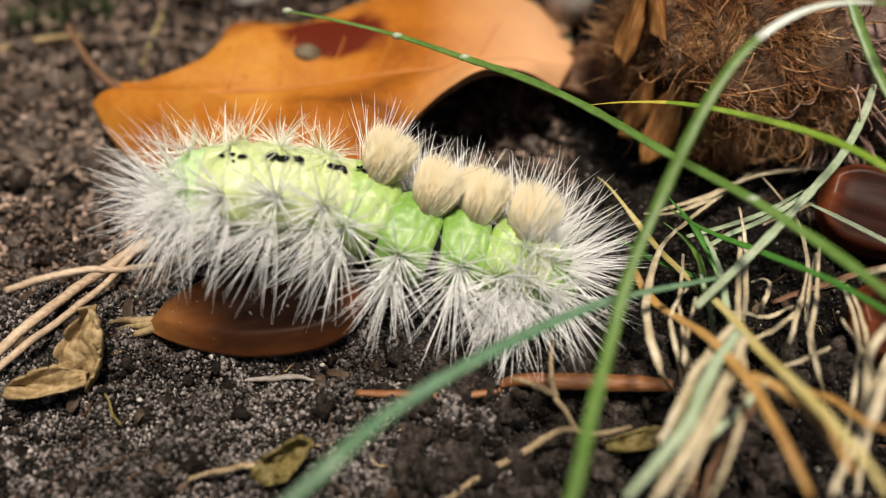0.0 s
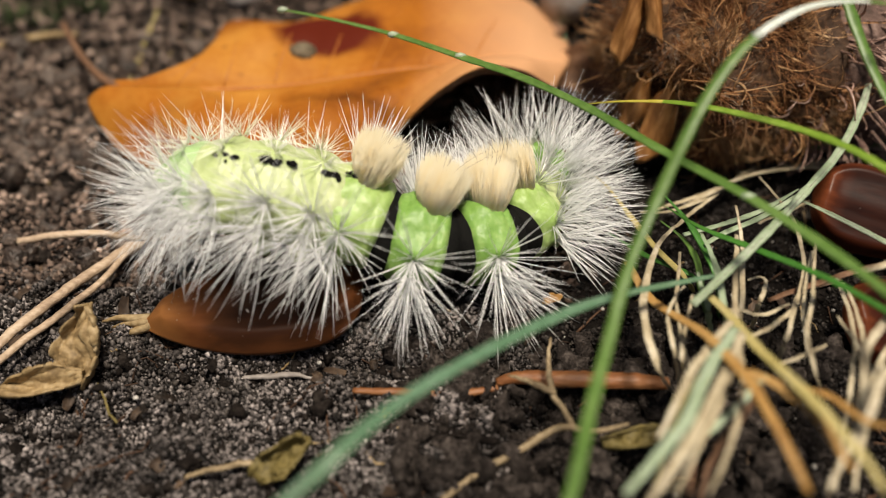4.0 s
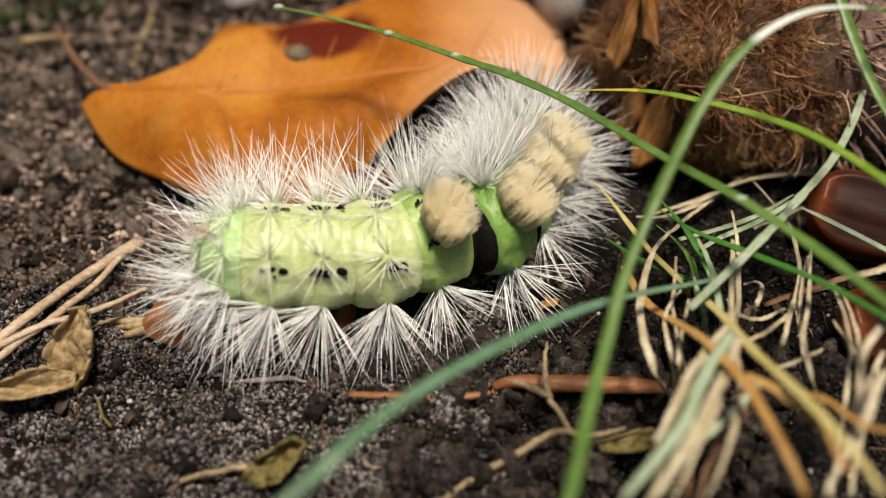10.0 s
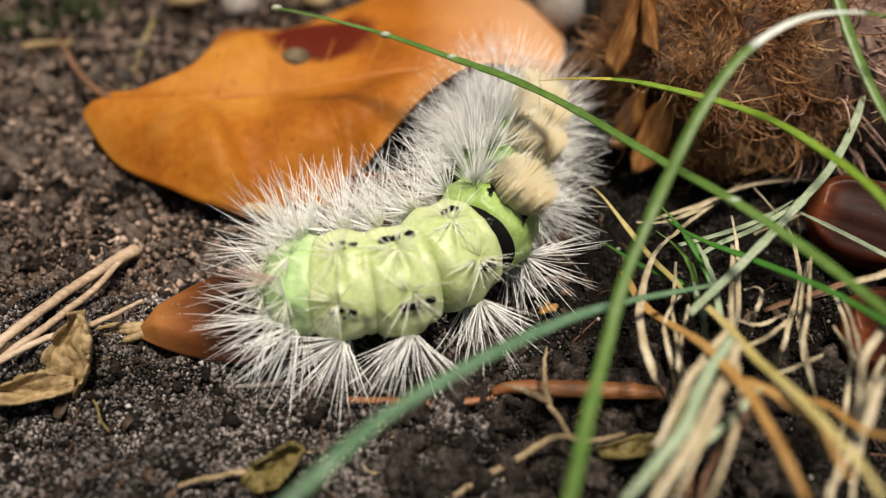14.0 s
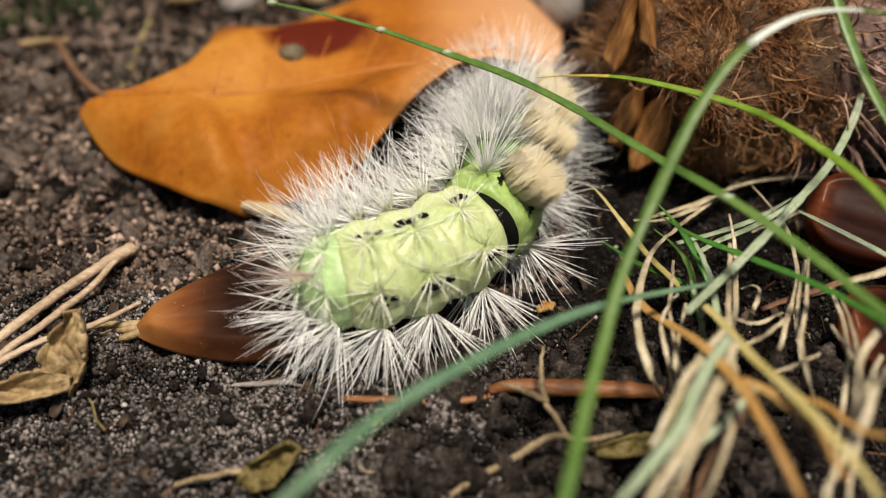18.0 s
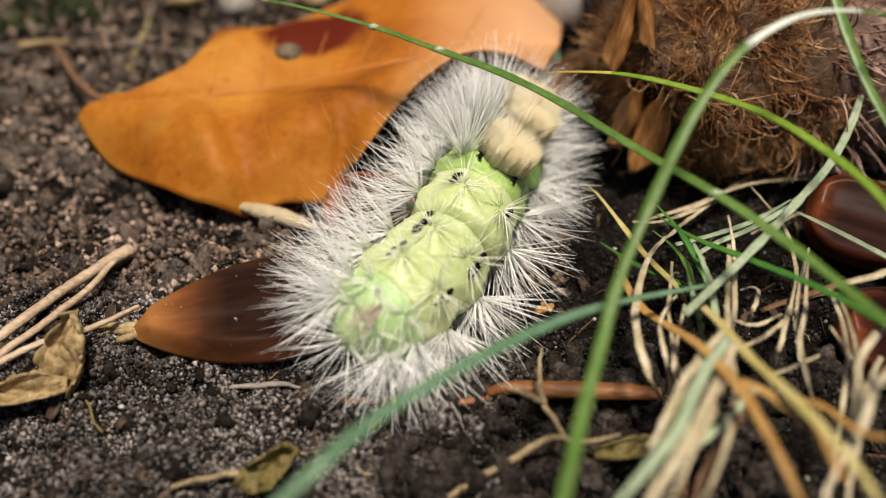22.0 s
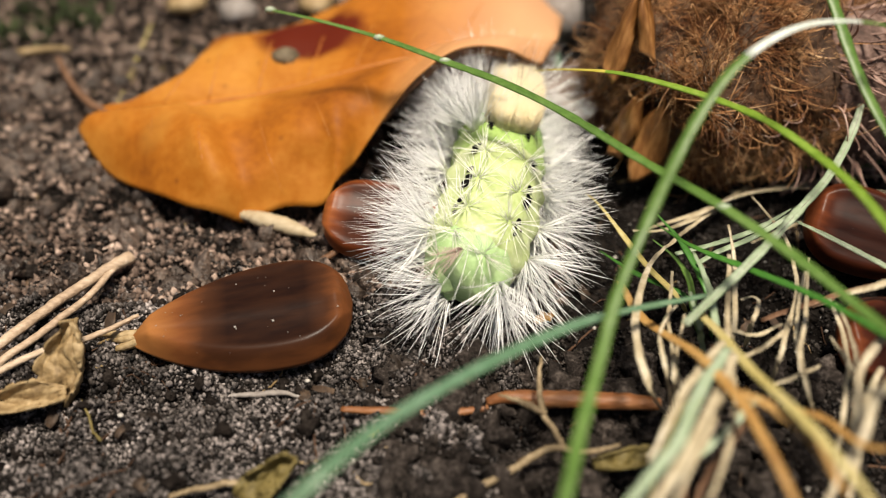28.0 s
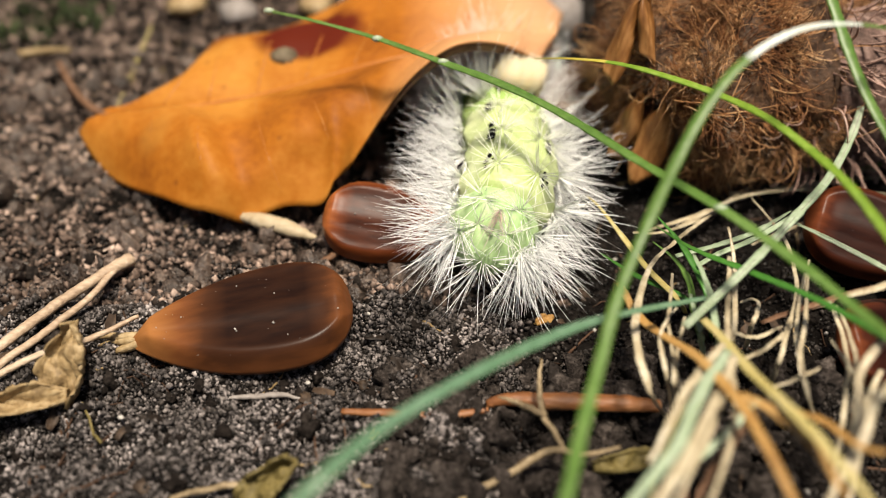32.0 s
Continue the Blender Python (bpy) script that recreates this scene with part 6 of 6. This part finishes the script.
spine(24, 26, 27, (-4.88, 36.59, 4.50), (-3.88, 37.44, 4.80), (-2.33, 39.24, 5.00), (-0.62, 41.51, 5.10), (1.47, 46.08, 5.10), (2.73, 49.78, 5.00), (4.34, 54.01, 4.50), (4.76, 55.87, 4.10), (4.82, 57.57, 3.80), (4.63, 61.58, 3.30))
spine(24.5, 13, 18, (0.83, 38.06, 4.50), (0.62, 38.70, 4.80), (1.01, 40.98, 5.00), (1.84, 44.49, 5.10), (2.82, 48.18, 5.10), (3.58, 51.70, 5.00), (4.46, 55.19, 4.20), (4.65, 57.02, 3.80), (4.62, 58.82, 3.40), (4.28, 62.22, 3.00))
spine(25, 13, 16, (1.37, 39.45, 4.50), (1.41, 39.61, 4.80), (2.08, 41.68, 5.00), (2.91, 44.86, 5.10), (3.47, 48.86, 5.10), (3.95, 52.43, 5.00), (4.57, 55.67, 4.20), (4.75, 57.57, 3.80), (4.73, 59.38, 3.40), (4.41, 62.79, 3.00))
spine(25.5, 13, 15, (1.25, 39.18, 4.50), (1.45, 39.62, 4.80), (2.18, 41.73, 5.00), (3.01, 45.01, 5.10), (3.57, 49.02, 5.10), (4.05, 52.57, 5.00), (4.59, 55.79, 4.20), (4.77, 57.71, 3.80), (4.74, 59.52, 3.40), (4.43, 62.92, 3.00))
spine(27.5, 13, 14, (0.99, 40.43, 4.50), (1.29, 40.82, 4.80), (2.21, 42.62, 5.00), (3.13, 46.10, 5.10), (3.68, 50.36, 5.10), (4.19, 54.38, 4.70), (4.64, 57.37, 4.20), (4.81, 59.28, 3.80), (4.78, 61.17, 3.40), (4.49, 64.69, 3.00))
spine(28, 13, 14, (0.86, 43.25, 4.50), (1.86, 43.11, 4.80), (2.49, 44.86, 5.00), (3.31, 47.69, 5.10), (3.91, 50.79, 5.10), (4.42, 55.02, 4.60), (4.73, 57.75, 4.20), (4.89, 59.68, 3.80), (4.86, 61.58, 3.40), (4.57, 65.14, 3.00))
spine(30, 13, 14, (2.98, 44.43, 4.50), (3.11, 45.20, 4.80), (3.81, 47.16, 5.00), (4.42, 51.51, 5.10), (4.57, 55.40, 4.80), (4.84, 59.26, 4.20), (5.14, 62.39, 3.50), (5.28, 64.67, 3.00), (5.23, 66.45, 2.70), (4.71, 70.05, 2.30))
spine(31, 13, 14, (3.45, 43.41, 4.50), (3.35, 45.33, 4.80), (4.13, 47.71, 5.00), (4.87, 51.91, 5.10), (4.96, 55.73, 4.80), (5.09, 59.60, 4.20), (5.16, 62.76, 3.50), (5.28, 65.08, 3.00), (5.23, 66.88, 2.70), (4.70, 70.50, 2.30))
spine(32, 13, 14, (3.21, 45.40, 4.50), (3.68, 46.83, 4.80), (4.75, 50.25, 5.00), (5.29, 53.80, 5.10), (5.27, 57.50, 4.70), (5.27, 61.14, 4.10), (5.13, 64.08, 3.50), (5.23, 66.49, 3.00), (5.18, 68.34, 2.70), (4.64, 72.08, 2.30))


def body_line(t):
    """The body's middle line at t and how far its tail and head are rolled over, in degrees."""
    for (t0, r0, h0, a), (t1, r1, h1, b) in zip(SPINES, SPINES[1:]):
        if t <= t1:
            f = (t - t0) / (t1 - t0)
            mixed = [tuple(p * (1 - f) + q * f for p, q in zip(u, v)) for u, v in zip(a, b)]
            return mixed, r0 + (r1 - r0) * f, h0 + (h1 - h0) * f
    return SPINES[-1][3], SPINES[-1][1], SPINES[-1][2]


def motions():
    """The caterpillar creeps over the nut and turns away under the leaf; two grass blades give way to it."""
    times = [i * 0.25 for i in range(129)]
    tracks = [[] for _ in SEGMENTS]
    base = []
    # places of the rings along the middle line, and a step to either side for their direction
    places = [float(i) if i < 9 else 8 + (i - 8) / 4 for i in range(len(RINGS))]
    for t in times:
        points, tail_roll, head_roll = body_line(t)
        line = catmull(points, 9 * 40 + 1)
        mid = points[5]
        root = Matrix.Translation(Vector((mid[0], mid[1], 0)) * MM)
        base.append((t, root))
        for i, s in enumerate(places):
            k = round(s * 40)
            k0, k1 = max(0, k - (18 if i < 9 else 6)), min(360, k + (18 if i < 9 else 6))
            x = Vector(line[k1] - line[k0]).normalized()
            y = Vector((0, 0, 1)).cross(x).normalized()
            z = x.cross(y)
            roll = tail_roll + (head_roll - tail_roll) * i / (len(RINGS) - 1)
            m = Matrix((x, y, z)).transposed().to_4x4() @ Matrix.Rotation(radians(roll), 4, 'X')
            m.translation = Vector(line[k]) * MM
            tracks[i].append((t, root.inverted() @ m))
    walk(CATERPILLAR, base)
    for seg, rows in zip(SEGMENTS, tracks):
        walk(seg, rows)
    # the leaf is lifted bit by bit, the loose straw rides up on the tail and drops back
    lifts = ((0, 9.0), (9, 8.5), (11, 7.5), (13, 6.5), (17, 6.0), (19, 5.0), (21, 4.0), (24, 3.4), (25, 2.6), (27.5, 1.6), (28, 1.2), (30, 0.4), (32, 0))
    flat_leaf = Matrix.Translation(FALLEN_LEAF.location)
    walk(FALLEN_LEAF, [(t, flat_leaf @ Matrix.Rotation(radians(a), 4, 'Y')) for t, a in lifts])
    walk(LOOSE_STRAW, [
        (0, pose(-0.02836, 0.03695, 0.00714, -4.53, 7.74, -13.40)),
        (2, pose(-0.02777, 0.03812, 0.00801, -5.31, 8.72, -15.80)),
        (3.5, pose(-0.02751, 0.03888, 0.00866, -6.85, 10.50, -18.87)),
        (5.4, pose(-0.02836, 0.03983, 0.00969, -11.46, 15.30, -24.23)),
        (5.8, pose(-0.03021, 0.03551, 0.00338, -1.06, 2.33, -4.65)),
        (9, pose(-0.03054, 0.03496, 0.00281, -0.36, 0.94, -2.51)),
        (13, pose(-0.03064, 0.03450, 0.00208, 0.22, -0.30, -0.65)),
        (19, pose(-0.03051, 0.03430, 0.00177, -0.03, 0.10, -0.32)),
        (25, pose(-0.03058, 0.03431, 0.00170, -0.46, 0.91, -0.67)),
        (32, pose(-0.03054, 0.03424, 0.00160, 0.00, -0.00, 0.00)),
    ])
    for ob, axis, along, turns in ((LONG_GRASS, (0.3092, 0.7347, -0.6039), (0.7312, -0.6821, -0.0114), ((0, -1.2, 1.4), (3, -1.4, 1.3), (6, -1.4, 1.3), (8, -1.0, 1.2), (9, -0.8, 1.1), (11, -0.8, 1.0), (12, -0.6, 0.9), (12.5, -0.4, 0.7), (13, -0.2, 0.6), (14, -0.4, 0.6), (17, -0.2, 0.5), (19, -0.2, 0.3), (20, -0.2, 0.3), (21, -0.0, -0.5), (22, -0.0, -0.3), (23, -0.0, -0.2), (24, -0.2, -0.4), (25, -0.0, -0.3), (28, -0.0, 0.2), (30, -0.0, 0.1), (31, -0.2, -0.1), (32, -0.0, 0.0))),
                            (SIDE_GRASS, (0.4612, 0.6690, -0.5829), (0.6372, -0.7693, 0.0462), ((0, -5.8, 5.9), (3, -6.0, 5.9), (6, -5.8, 5.7), (9, -5.8, 4.3), (11, -4.4, 3.1), (13, -4.4, 1.3), (19, -4.2, 1.3), (23, -3.0, 1.4), (25, -2.8, 1.2), (28, -2.0, 0.5), (30, -0.8, 0.4), (32, -0.0, 0.0)))):
        place = Matrix.Translation(ob.location)
        walk(ob, [(t, Matrix.Translation(Vector(along) * d * MM) @ place @ Matrix.Rotation(radians(a), 4, Vector(axis))) for t, a, d in turns])


motions()
